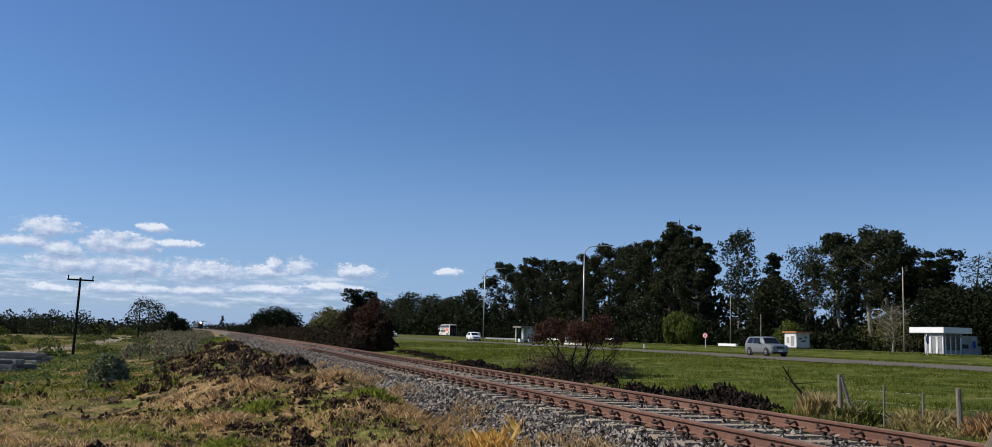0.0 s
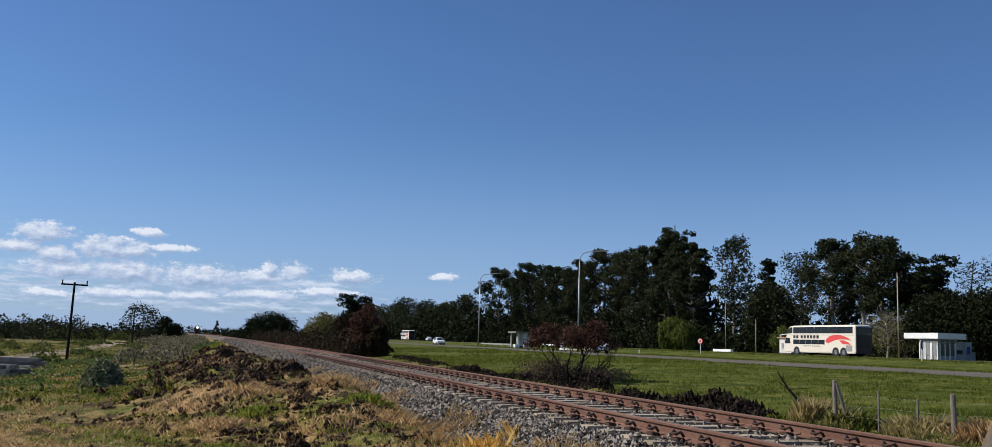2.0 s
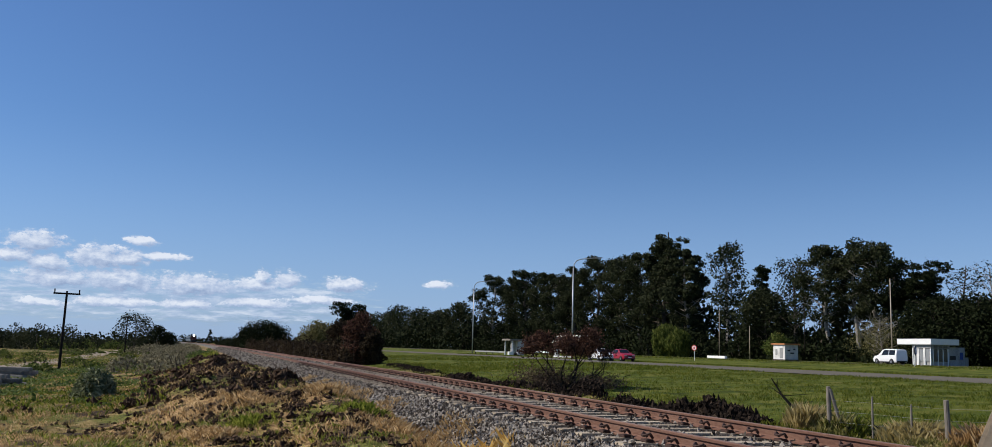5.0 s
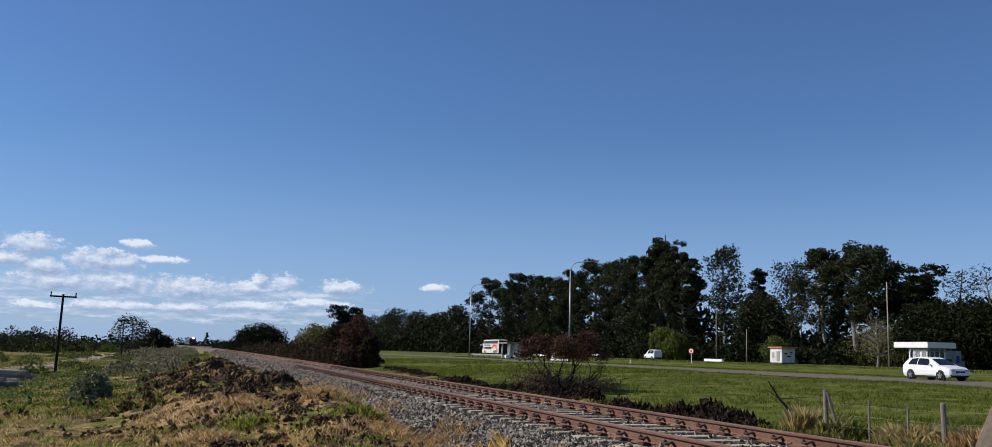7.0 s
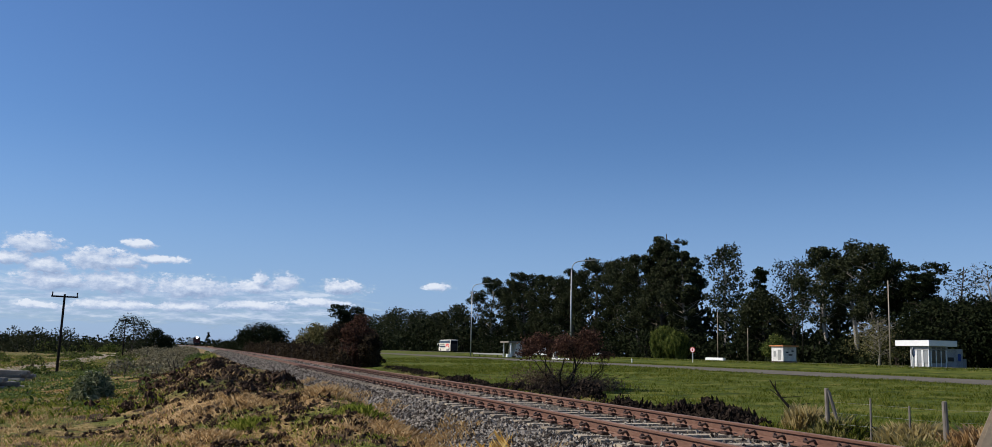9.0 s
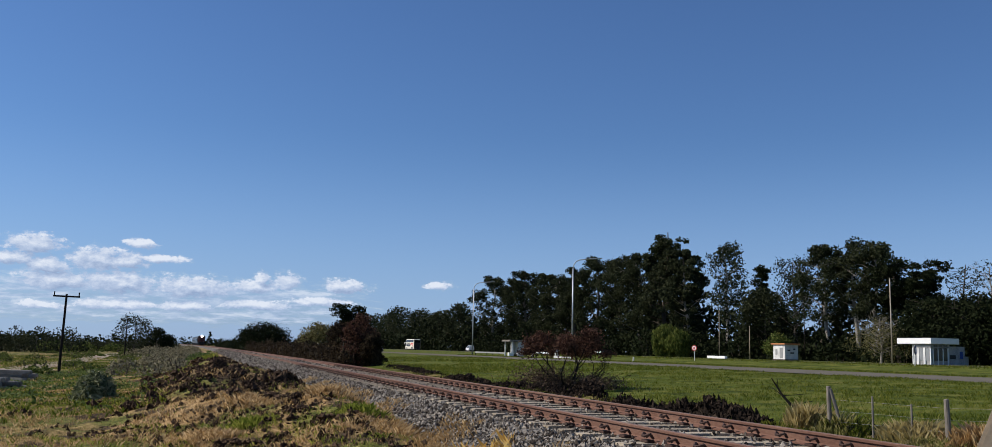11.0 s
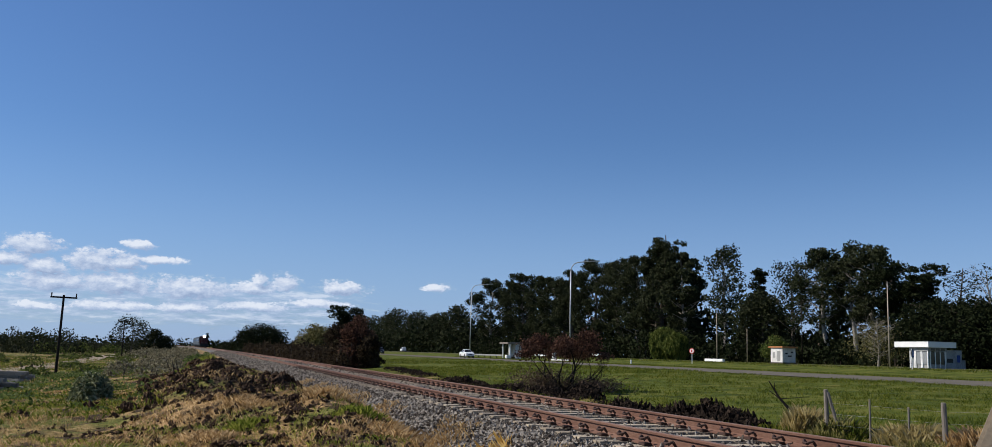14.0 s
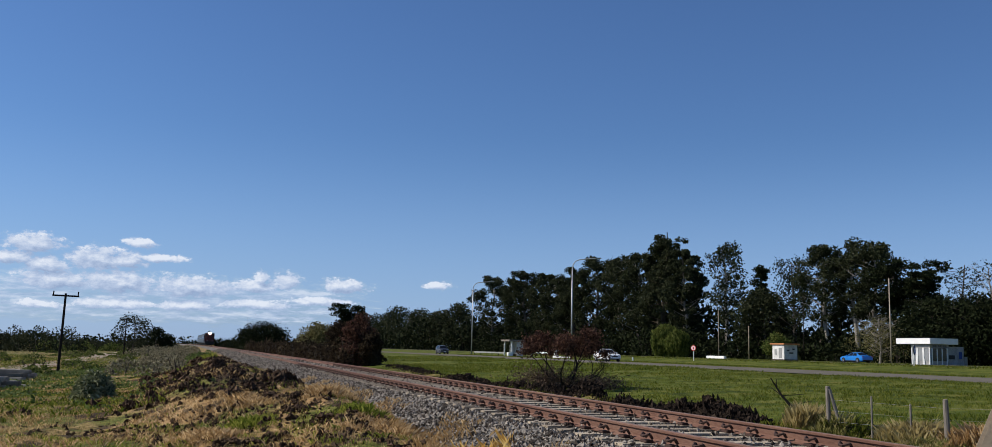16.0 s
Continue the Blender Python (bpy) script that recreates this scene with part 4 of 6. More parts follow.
def clod(x, y, r, seed, squash=0.8):
    """One large clod: a core with crumbs bristling from it, in one piece."""
    g = np.random.default_rng(seed)
    d = g.normal(0, 1, (420, 3))
    d = d / np.linalg.norm(d, axis=1)[:, None] * r * g.uniform(0.55, 0.95, (420, 1)) * (1, 1, squash)
    size = np.abs(g.normal(0, 0.08 * r, 420)) + 0.08 * r
    v, f = shards(g, np.concatenate([d, [(0, 0, 0)]]), np.concatenate([size, [0.62 * r]]), 1.0)
    ob = put("soil_clod", mesh_of("soil_clod", v, f, M["burnt_soil" if x > 5 else "soil"]), None, "", pose(x, y, float(ground_z(x, y)) + r * 0.3))
    tagged(ob, "large dark clod of earth lying on the ground", "soil clod", "soil clods")


for i, (x, y, r) in enumerate(((-1.32, 22.4, 0.2), (1.3, 13.3, 0.17), (2.0, 23.0, 0.32), (1.75, 17.6, 0.14), (0.9, 25.5, 0.22), (0.2, 27.5, 0.24), (0.6, 31.5, 0.26),
                               (12.6, 29.0, 0.36), (12.9, 30.2, 0.42), (12.5, 36, 0.26), (11.8, 24.6, 0.22), (12.4, 43.5, 0.3), (12.8, 46.5, 0.26))):
    clod(x, y, r, 300 + i, 0.95 if x > 5 else 0.8)

# ---- ballast stones ----
g = np.random.default_rng(41)
n = 68000
sx = np.where(g.uniform(0, 1, n) < 0.62, g.uniform(3.0, 4.95, n), np.where(g.uniform(0, 1, n) < 0.7, g.uniform(5.0, 6.8, n), g.uniform(6.8, 9.2, n)))
sy = np.where(g.uniform(0, 1, n) < 0.8, 6.5 + 62 * g.uniform(0, 1, n) ** 1.9, 60 + 130 * g.uniform(0, 1, n))
sx = np.where(sy > 68, 3.1 + 3.6 * g.uniform(0, 1, n) ** 1.5, sx)
sz = np.interp(sx, [2.55, 3.1, 4.15, 4.4, 4.55, 5.2, 6.55, 7.1, 7.35, 7.6, 9.0], [-0.35, 0.05, 0.53, 0.585, 0.59, 0.585, 0.585, 0.585, 0.585, 0.53, 0.02])
sz = np.maximum(sz, np.where(sx < 4.5, ground_z(sx, sy), -9))
lift = (g.uniform(0, 1, n) < 0.09) & (sx > 4.6) & (sx < 7.2)
sz = sz + np.where(lift, 0.05, 0)
keep = (g.uniform(0, 1, n) < 0.16 + 0.84 * smooth(3.2, 4.1, sx + 0.35 * noise2(sx, sy * 0.5, 5.0)))
sx, sy, sz = sx[keep], sy[keep], sz[keep]
n = len(sx)
r = g.uniform(0.014, 0.036, n) * (1 + 0.6 * smooth(25, 60, sy) + 0.8 * smooth(70, 150, sy))
v = OCT[None] * (1 + g.normal(0, 0.25, (n, 6, 1))) + g.normal(0, 0.22, (n, 6, 3))
v = v * r[:, None, None] + np.stack([sx + track_bend(sy), sy, sz + r * 0.55], 1)[:, None]
tagged(put("ballast_stones", mesh_of("ballast_stones", v.reshape(-1, 3), (OCF[None] + (np.arange(n) * 6)[:, None, None]).reshape(-1, 3), M["stone"]), track), kind="stuff")

q = np.stack([g.uniform(2.9, 4.15, 2600), 9 + 34 * g.uniform(0, 1, 2600) ** 1.4], 1)
q = patchy(q, 0.8, 27.0, 0.0)
tufts("dry_grass", "dry weeds creeping up the foot of the ballast", q, 0.10, 5, M["straw"], g, 0.12, 0.003, 1.3, np.maximum(ground_z(q[:, 0], q[:, 1]), np.interp(q[:, 0], [3.1, 4.15], [0.05, 0.52])))
# ---- burnt bush beside the track ----
g = np.random.default_rng(51)
segs, ends = [], []


def bough(p, d, length, r, level):
    """One crooked stem that bends upwards and forks into thinner ones."""
    d = d / np.linalg.norm(d)
    for _ in range(3):
        q = p + d * length / 3
        segs.append((p, q, r, r * 0.84))
        p, r = q, r * 0.84
        d = d + g.normal(0, 0.16, 3) + (0, 0, 0.07 + 0.06 * level)
        d = d / np.linalg.norm(d)
        if level >= 2:
            ends.append(p)
    if level == 3:
        return
    for _ in range(3 if level else 2):
        bough(p, d + g.normal(0, 0.42, 3) * (1, 1, 0.55), length * g.uniform(0.5, 0.72), r * 0.66, level + 1)


for i in range(12):
    az = i * 2.4 + g.normal(0, 0.25)
    out = 1.7 if i < 8 else 0.5
    bough(np.array([g.normal(0, 0.06), g.normal(0, 0.06), -0.05]), np.array([math.cos(az) * out, math.sin(az) * out * 0.8, 0.75]), 1.2, 0.065, 0)
for i in range(22):
    az = g.uniform(0, 6.28)
    p = np.array([math.cos(az) * 0.2, math.sin(az) * 0.2, 0.15])
    e = p + np.array([math.cos(az) * g.uniform(0.8, 2.4), math.sin(az) * g.uniform(0.5, 1.2), g.uniform(0.0, 0.8)])
    segs += [(p, e, 0.02, 0.006)]
ends = np.array(ends)
ends = ends[(ends[:, 2] > 1.5) & (ends[:, 2] < 2.6)]
c = ends[g.integers(0, len(ends), 9500)] + g.normal(0, 1, (9500, 3)) * (0.15, 0.15, 0.10)
c = c[noise2(c[:, 0] * 2.2 + c[:, 1], c[:, 2] * 2.6, 4.0) > -0.30]
bush = thing("burnt_bush", "scorched bush with bare dark stems and rust-red leaves", "bush", pose(15.25, 37.9, float(ground_z(15.25, 37.9))))
put("branchwork", tube_mesh("branchwork", segs, M["dark_wood"], 6), bush)
put("foliage", leaf_mesh("foliage", c, 0.038, M["leaf_burnt"], g, long=1.5), bush)
c = g.normal(0, 1, (3200, 3)) * (0.7, 0.5, 0.28) + (-0.9, 0.3, 0.4)
c[:, 2] = np.abs(c[:, 2])
put("dead_growth", leaf_mesh("dead_growth", c, 0.026, M["leaf_dead_dark"], g, long=2.4), bush)
c = g.normal(0, 1, (3200, 3)) * (0.7, 0.5, 0.2) + (1.0, -0.3, 0.25)
c[:, 2] = np.abs(c[:, 2])
put("dead_growth", leaf_mesh("dead_growth", c, 0.026, M["leaf_dead_dark"], g, long=2.4), bush)

# ---- fence ----
def post(x, y, top, r, label, lean=(0, 0), mat="wood", name="fence_post"):
    z = float(ground_z(x, y))
    bm = rod((0, 0, -0.1), (lean[0], lean[1], top - z), r, r * 0.85, 10)
    bmesh.ops.bevel(bm, geom=[e for e in bm.edges if e.calc_length() < r * 1.2], offset=r * 0.15, segments=1, affect="EDGES")
    return tagged(part(name, bm, M[mat], None, label, pose(x, y, z)), label, "fence post", "fence posts")


post(13.4, 14.4, 0.92, 0.055, "weathered round wooden fence post", (-0.03, 0))
post(13.07, 14.97, 0.80, 0.022, "thin wooden fence dropper", (0.0, 0))
post(12.88, 15.83, 0.90, 0.022, "thin wooden fence dropper", (0.0, 0))
post(12.6, 16.8, 1.05, 0.05, "weathered wooden strainer post of the fallen fence", (-0.02, 0))
post(12.86, 16.62, 1.0, 0.04, "wooden strut leaning on the strainer post", (-0.26, 0.15))
post(14.1, 13.2, 0.85, 0.05, "weathered round wooden fence post")
stick = tube_mesh("dead_branch", [((0.52, -0.35, -0.05), (0.40, -0.27, 0.45), 0.045, 0.04), ((0.40, -0.27, 0.45), (0.2, -0.14, 0.72), 0.04, 0.03), ((0.2, -0.14, 0.72), (0, 0, 1.12), 0.03, 0.012), ((0.2, -0.14, 0.72), (0.02, 0.02, 0.9), 0.016, 0.006), ((0.1, -0.07, 0.92), (0.12, -0.06, 1.1), 0.014, 0.005), ((0.36, -0.24, 0.5), (0.75, -0.5, 0.62), 0.014, 0.005), ((0.2, -0.14, 0.72), (0.7, -0.45, 0.78), 0.011, 0.004)], M["dark_wood"], 6)
tagged(put("dead_branch", stick, None, "", pose(12.77, 19.13, float(ground_z(13.2, 18.8)))), "dark crooked dead branch stuck upright in the grass", "branch")
wires = []
for h in (0.3, 0.52, 0.74):
    pts = [(12.6, 16.8, float(ground_z(12.6, 16.8)) + h), (12.88, 15.83, float(ground_z(12.88, 15.83)) + h), (13.07, 14.97, float(ground_z(13.07, 14.97)) + h), (13.4, 14.4, float(ground_z(13.4, 14.4)) + h), (14.1, 13.2, float(ground_z(14.1, 13.2)) + h)]
    wires += [(p, q, 0.0013, 0.0013) for p, q in zip(pts, pts[1:])]
tagged(put("fence_wire", tube_mesh("fence_wire", wires, M["galv"], 4)), "thin slack fence wires between the posts", "fence wire")
bm = box(0.11, 0.11, 1.9, (0, 0, 0), 0.015)
tagged(part("concrete_post", bm, M["concrete"], None, "", Matrix.Translation((3.2, 3.88, 0.05)) @ Vector((0.2615, -0.2646, 0.928)).to_track_quat("Z", "Y").to_matrix().to_4x4()), "leaning pale concrete post close to the track", "post")

# ---- poles, pipes and far trees of the open ground ----
def utility_pole(x, y, h, lean):
    z = float(ground_z(x, y)) - 0.1
    root = thing("utility_pole", "dark wooden utility pole with a crossarm", "utility pole", pose(x, y, z, 0, lean, 0), "utility poles")
    part("pole", rod((0, 0, 0), (0, 0, h), 0.10, 0.07, 10), M["dark_wood"], root)
    part("crossarm", box(1.7, 0.11, 0.11, (0, 0.09, h - 0.22), 0.01), M["dark_wood"], root)
    for u in (-0.78, 0.78):
        ins = part("insulator", rod((u, 0.09, h - 0.11), (u, 0.09, h + 0.14), 0.035, 0.045, 8), M["dark_wood"], root)
    return root


utility_pole(-8.9, 70.1, 5.45, 1.0)
utility_pole(-9.76, 141.7, 5.5, 0.5)
utility_pole(-9.7, 203, 5.5, 0)
utility_pole(-10.3, 272, 5.5, 0.5)
utility_pole(-12.2, 330, 5.6, 0)
utility_pole(-12.8, 420, 5.6, 1)


def old_beam(x, y, z, rz, length, r):
    bm = box(r * 2.1, length, r * 1.7, (0, 0, 0), 0.03)
    tagged(part("concrete_beam", bm, M["old_concrete"], None, "", pose(x, y, z, 0, 0, rz)), "old grey concrete beam stacked on the ground", "concrete beam", "stacked beams")


pz = float(ground_z(-9, 46))
g = np.random.default_rng(77)
for cx, cy, n in ((-9.5, 44.5, 5), (-10.2, 55.5, 4)):
    for k in range(3):
        for i in range(n - k):
            old_beam(cx + 0.2 * i, cy + (i + 0.5 * k) * 0.6, pz - 0.04 + k * 0.18, 62 + g.uniform(-7, 7), 3.6 + g.uniform(-0.6, 0.6), 0.11)
us = np.linspace(-1.4, 1.4, 5)
dy = np.concatenate([np.arange(40, 200, 4.0)])
gy, gu = np.meshgrid(dy, us, indexing="ij")
gx = -12.2 - (gy - 74) * 0.0145 + gu + 0.4 * np.sin(gy * 0.07)
v = np.stack([gx, gy, ground_z(gx, gy) + 0.045], -1).reshape(-1, 3)
i4 = np.arange(len(v)).reshape(len(dy), 5)
dirt = material("pale_dirt", [(0.20, 0.15, 0.10), (0.32, 0.26, 0.19)], 0.8, 20, 0.95, 0.4)
tagged(put("dirt_track", mesh_of("dirt_track", v, np.stack([i4[:-1, :-1], i4[:-1, 1:], i4[1:, 1:], i4[1:, :-1]], -1).reshape(-1, 4), dirt, True)), "pale beaten dirt track across the open ground", "dirt track", kind="structure")
tree("airy_tree", "airy tree with sparse foliage on the open ground", -10.6, 172, 6.6, 3.4, M["leaf_euc"], M["bark"], 191, 850, 0.2, low=.2, gap=0.26, limbs=26)
tree("conifer", "small dark conifer beside the airy tree", -8.2, 205, 4.8, 2.2, M["leaf_dark"], M["bark"], 192, 1300, 0.2, low=.1, gap=0.28)
tree("conifer", "small dark conifer beside the airy tree", -6.4, 215, 3.6, 2.0, M["leaf_dark"], M["bark"], 193, 1000, 0.2, low=.1, gap=0.28)
tree("conifer", "small lone dark conifer near the railway", 4.6, 430, 7.6, 1.7, M["leaf_dark"], M["bark"], 194, 900, 0.25, low=.05, shape="cone", gap=0.2)
hedge = [(x, 192 + rng.uniform(-8, 12) - 0.25 * (x + 30), 5, 5, max(1.2, 3.3 + 0.02 * (-x - 30) + rng.uniform(-0.9, 0.9))) for x in np.arange(-75, -24, 2.6)]
hedge += [(x, 235 + rng.uniform(-8, 12), 5, 5, rng.uniform(1.3, 2.3)) for x in np.arange(-30, -8, 2.4)]
thicket("hedgerow", "dark hedgerow and trees along the far edge", hedge, M["leaf_euc"], 81, 0.2, 1150, "hedgerow")
thicket("hedgerow", "paler green growth before the hedgerow", [(-26.5, 195, 3, 3, 1.7), (-22, 205, 3, 3, 1.4), (-17, 215, 3, 3, 1.2), (-35, 178, 2.5, 2, 0.8)], M["leaf_green"], 82, 0.2, 420, "hedgerow")
far = [(x, 600 + rng.uniform(-60, 60), 16, 14, rng.uniform(3, 6.5)) for x in np.arange(-420, -28, 13.0)]
far += [(x, 900, 20, 18, rng.uniform(4, 9)) for x in np.arange(-40, 90, 14.0)]
thicket("far_woods", "distant hazy dark woods on the horizon", far, M["leaf_dark"], 83, 0.9, 200, "woods")


# ---- buildings and street furniture ----
def kiosk():
    z = float(ground_z(88, 97)) - 0.02
    root = thing("kiosk", "flat-roofed white kiosk with glazed front at the roadside", "kiosk", pose(86, 94.8, z))
    part("wall", box(2.7, 3.1, 0.55, (1.5, 1.65, 0)), M["grey_paint"], root)
    part("rear_wall", box(0.12, 3.1, 2.6, (2.8, 1.65, 0)), M["stained_wall"], root)
    part("side_wall", box(2.6, 0.12, 2.6, (1.5, 3.14, 0)), M["stained_wall"], root)
    # annex paint taken down to grey to carry the shade on its front
    part("block", box(2.45, 3.0, 2.3, (4.1, 1.65, 0), 0.02), M["shaded_wall"], root, "pale annex with shade toned into its walls")
    part("roof", box(4.3, 5.9, 0.72, (1.75, 2.45, 2.56), 0.02), M["white_paint"], root, "deep white fascia of the flat roof")
    part("roof_cover", box(4.34, 5.94, 0.05, (1.75, 2.45, 3.28), 0.01), M["trim"], root)
    # lintels toned grey so the unlit front reads darker
    part("lintel", box(0.14, 3.2, 0.5, (0.07, 1.6, 2.1)), M["grey_paint"], root)
    part("lintel", box(2.7, 0.14, 0.5, (1.5, 0.07, 2.1)), M["grey_paint"], root)
    curtain = material("curtain_behind_glass", [(0.16, 0.17, 0.18), (0.30, 0.31, 0.32)], 1.5, 12, 0.15, 0.05, stretch=(6, 6, 0.3), spec=0.6)
    for y in (0.12, 1.05, 1.22, 2.15, 2.35, 3.12):
        part("window_post", box(0.12, 0.13, 2.12, (0.06, y, 0)), M["white_paint"], root)
    for y in (0.58, 1.68, 2.73):
        w = part("window", box(0.04, 0.86, 1.55, (0.09, y, 0.5)), curtain, root, "glazed panel with pale curtain")
    for x in (0.35, 1.1, 1.85, 2.6):
        part("window_post", box(0.11, 0.12, 2.12, (x, 0.06, 0)), M["white_paint"], root)
    for x in (0.72, 1.47, 2.22):
        part("window", box(0.66, 0.04, 1.5, (x, 0.09, 0.5)), M["glass"], root)
        part("upper_window", box(0.6, 0.03, 0.3, (x, -0.01, 2.18)), M["glass"], root)
    part("notice_board", box(0.9, 0.05, 0.5, (3.4, 0.12, 0.75)), M["bus_black"], root)
    part("poster", box(0.45, 0.04, 0.9, (4.75, 0.13, 0.8), 0.05), M["sign_blue"], root, "blue painted poster")
    part("water_tank", rod((5.9, 0.9, 0), (5.9, 0.9, 1.1), 0.5, 0.48, 16), M["grey_paint"], root)
    return root


def hut():
    z = float(ground_z(89, 129.6)) - 0.02
    root = thing("hut", "small white masonry hut with a flat roof", "hut", pose(88, 128, z))
    part("base", box(2.6, 3.4, 0.22, (1.2, 1.6, 0)), M["bark"], root)
    part("wall", box(2.4, 3.2, 2.3, (1.2, 1.6, 0.2), 0.02), M["stained_wall"], root)
    part("roof", box(2.9, 3.8, 0.2, (1.2, 1.6, 2.5), 0.02), M["roof_orange"], root, "flat roof slab with orange-brown edge")
    part("door", box(0.04, 0.8, 1.6, (-0.012, 1.0, 0.4)), M["grey_paint"], root)
    part("vent", box(0.04, 0.5, 0.9, (-0.012, 2.3, 0.9)), M["grey_paint"], root)
    for x, zz, w in ((0.7, 1.5, 0.5), (1.3, 1.1, 0.7), (1.7, 1.7, 0.4)):
        part("painted_mark", box(w, 0.01, 0.22, (x, -0.006, zz)), M["trim"], root)
    return root


def shelter():
    z = float(ground_z(57, 166)) - 0.02
    root = thing("bus_shelter", "concrete bus shelter with a flat overhanging roof", "bus shelter", pose(55.3, 164, z))
    part("roof", box(3.2, 4.9, 0.32, (0.6, 2.2, 2.75), 0.03), M["wood"], root)
    part("rear_wall", box(0.15, 4.4, 2.75, (1.7, 2.2, 0)), M["stained_wall"], root)
    for y in (0.1, 4.3):
        part("side_wall", box(1.1, 0.16, 2.75, (1.2, y, 0)), M["stained_wall"], root)
        part("pillar", box(0.22, 0.22, 2.75, (-0.4, y, 0), 0.02), M["white_paint"], root)
        part("bench", box(0.45, 3.6, 0.45, (1.25, 2.2, 0), 0.02), M["concrete"], root)
    part("planter", box(0.9, 0.9, 0.75, (-0.9, -0.4, 0), 0.05), M["white_paint"], root)
    return root


kiosk()
hut()
shelter()


def street_lamp(x, y, h):
    z = float(ground_z(x, y)) - 0.05
    root = thing("street_lamp", "tall grey steel street lamp with a curved arm", "street lamp", pose(x, y, z), "street lamps")
    part("pole", rod((0, 0, 0), (0, 0, h - 1.6), 0.13, 0.09, 12), M["galv"], root, shade=True)
    bm = bmesh.new()
    pts = [(0, 0, h - 1.6), (0.12, -0.05, h - 0.95), (0.45, -0.2, h - 0.45), (1.0, -0.4, h - 0.2), (2.2, -0.9, h - 0.05), (3.4, -1.4, h + 0.05)]
    for p, q in zip(pts, pts[1:]):
        rod(p, q, 0.075, 0.07, 8, bm)
    part("arm", bm, M["galv"], root)
    lamp = box(0.9, 0.32, 0.16, (0, 0, 0), 0.05)
    part("lamp_head", lamp, M["grey_paint"], root, "", pose(3.75, -1.55, h, 0, 0, -22))
    return root


street_lamp(55, 135.4, 15.6)
street_lamp(55, 191, 15.4)


def plain_pole(x, y, h, r, label, mat):
    z = float(ground_z(x, y)) - 0.05
    root = thing("pole", label, "pole", pose(x, y, z), "roadside poles")
    part("shaft", rod((0, 0, 0), (0, 0, h), r, r * 0.6, 10), M[mat], root, shade=True)
    part("cap", rod((0, 0, h), (0, 0, h + 0.12), r * 0.75, r * 0.5, 10), M[mat], root)


plain_pole(88, 104, 11.3, 0.10, "pale slender concrete pole beside the trees", "concrete")
plain_pole(88, 147.6, 8.5, 0.10, "pale slender concrete pole beside the trees", "concrete")
plain_pole(92, 128.5, 10.0, 0.08, "dark slender pole behind the hut", "dark_wood")
plain_pole(96, 150.5, 6.0, 0.09, "pale short concrete pole beside the trees", "concrete")


def disc_sign(x, y, top, r, mat, label, turn, rim):
    z = float(ground_z(x, y)) - 0.05
    h = top - z
    root = thing("road_sign", label, "road sign", pose(x, y, z, 0, 0, turn))
    part("post", rod((0, 0, 0), (0, 0, h), 0.05, 0.05, 8), M["white_paint"], root)
    part("rim", rod((0, -0.06, h - r), (0, -0.10, h - r), r, r, 28), M[rim], root)
    face = part("face", rod((0, -0.10, h - r), (0, -0.115, h - r), r * 0.8, r * 0.8, 28), M[mat], root)
    part("mark", box(r * 0.5, 0.02, r * 0.9, (0, -0.12, h - r * 1.45)), M["sign_red" if mat == "white_paint" else "white_paint"], face)


disc_sign(66, 117.3, 2.95, 0.38, "white_paint", "round white road sign with a red ring on a white post", -55, "sign_red")
# black rim colour helps this backlit sign look dark
disc_sign(72, 81.7, 3.15, 0.5, "sign_blue", "round dark blue road sign on a white post", 35, "bus_black")


def guard_rail(x, y0, y1, h, mat, label):
    root = thing("guard_rail", label, "guard rail", pose(x, y0, 0), "guard rails")
    z = float(ground_z(x, (y0 + y1) / 2))
    n = max(2, int(abs(y1 - y0) / 4) + 1)
    part("beam", box(0.08, y1 - y0, 0.32, (0, (y1 - y0) / 2, z + h - 0.32), 0.03), M[mat], root)
    for i in range(n):
        part("post", box(0.14, 0.14, h + 0.1, (0.1, (y1 - y0) * i / (n - 1), z - 0.1)), M["dark_wood"], root)


guard_rail(60, 184, 206, 0.75, "grey_paint", "dull galvanised guard rail on dark posts")
guard_rail(60, 158, 176, 0.95, "white_paint", "white-painted guard rail on dark posts")
guard_rail(74, 164, 179, 0.8, "white_paint", "white-painted guard rail on dark posts")
tagged(part("concrete_barrier", box(0.5, 5.9, 0.5, (0, 0, 0), 0.05), M["white_paint"], None, "", pose(85.6, 144.4, float(ground_z(85.6, 144.4)) - 0.02)), "low white concrete barrier on the verge", "barrier")
tagged(part("concrete_barrier", box(0.4, 7.5, 0.35, (0, 0, 0), 0.05), M["stained_wall"], None, "", pose(54.5, 138, float(ground_z(54.5, 138)) - 0.02)), "low pale concrete kerb beam on the verge", "barrier")
tagged(part("marker_pillar", box(0.7, 0.7, 1.6, (0, 0, 0), 0.06), M["stained_wall"], None, "", pose(57, 147, float(ground_z(57, 147)) - 0.02)), "stout whitewashed concrete pillar on the verge", "pillar")
for x, y in ((57, 118), (55.5, 155)):
    tagged(part("marker_post", box(0.18, 0.18, 0.65, (0, 0, 0), 0.04), M["white_paint"], None, "", pose(x, y, float(ground_z(x, y)) - 0.02)), "small white marker post on the grass verge", "marker post", "marker posts")


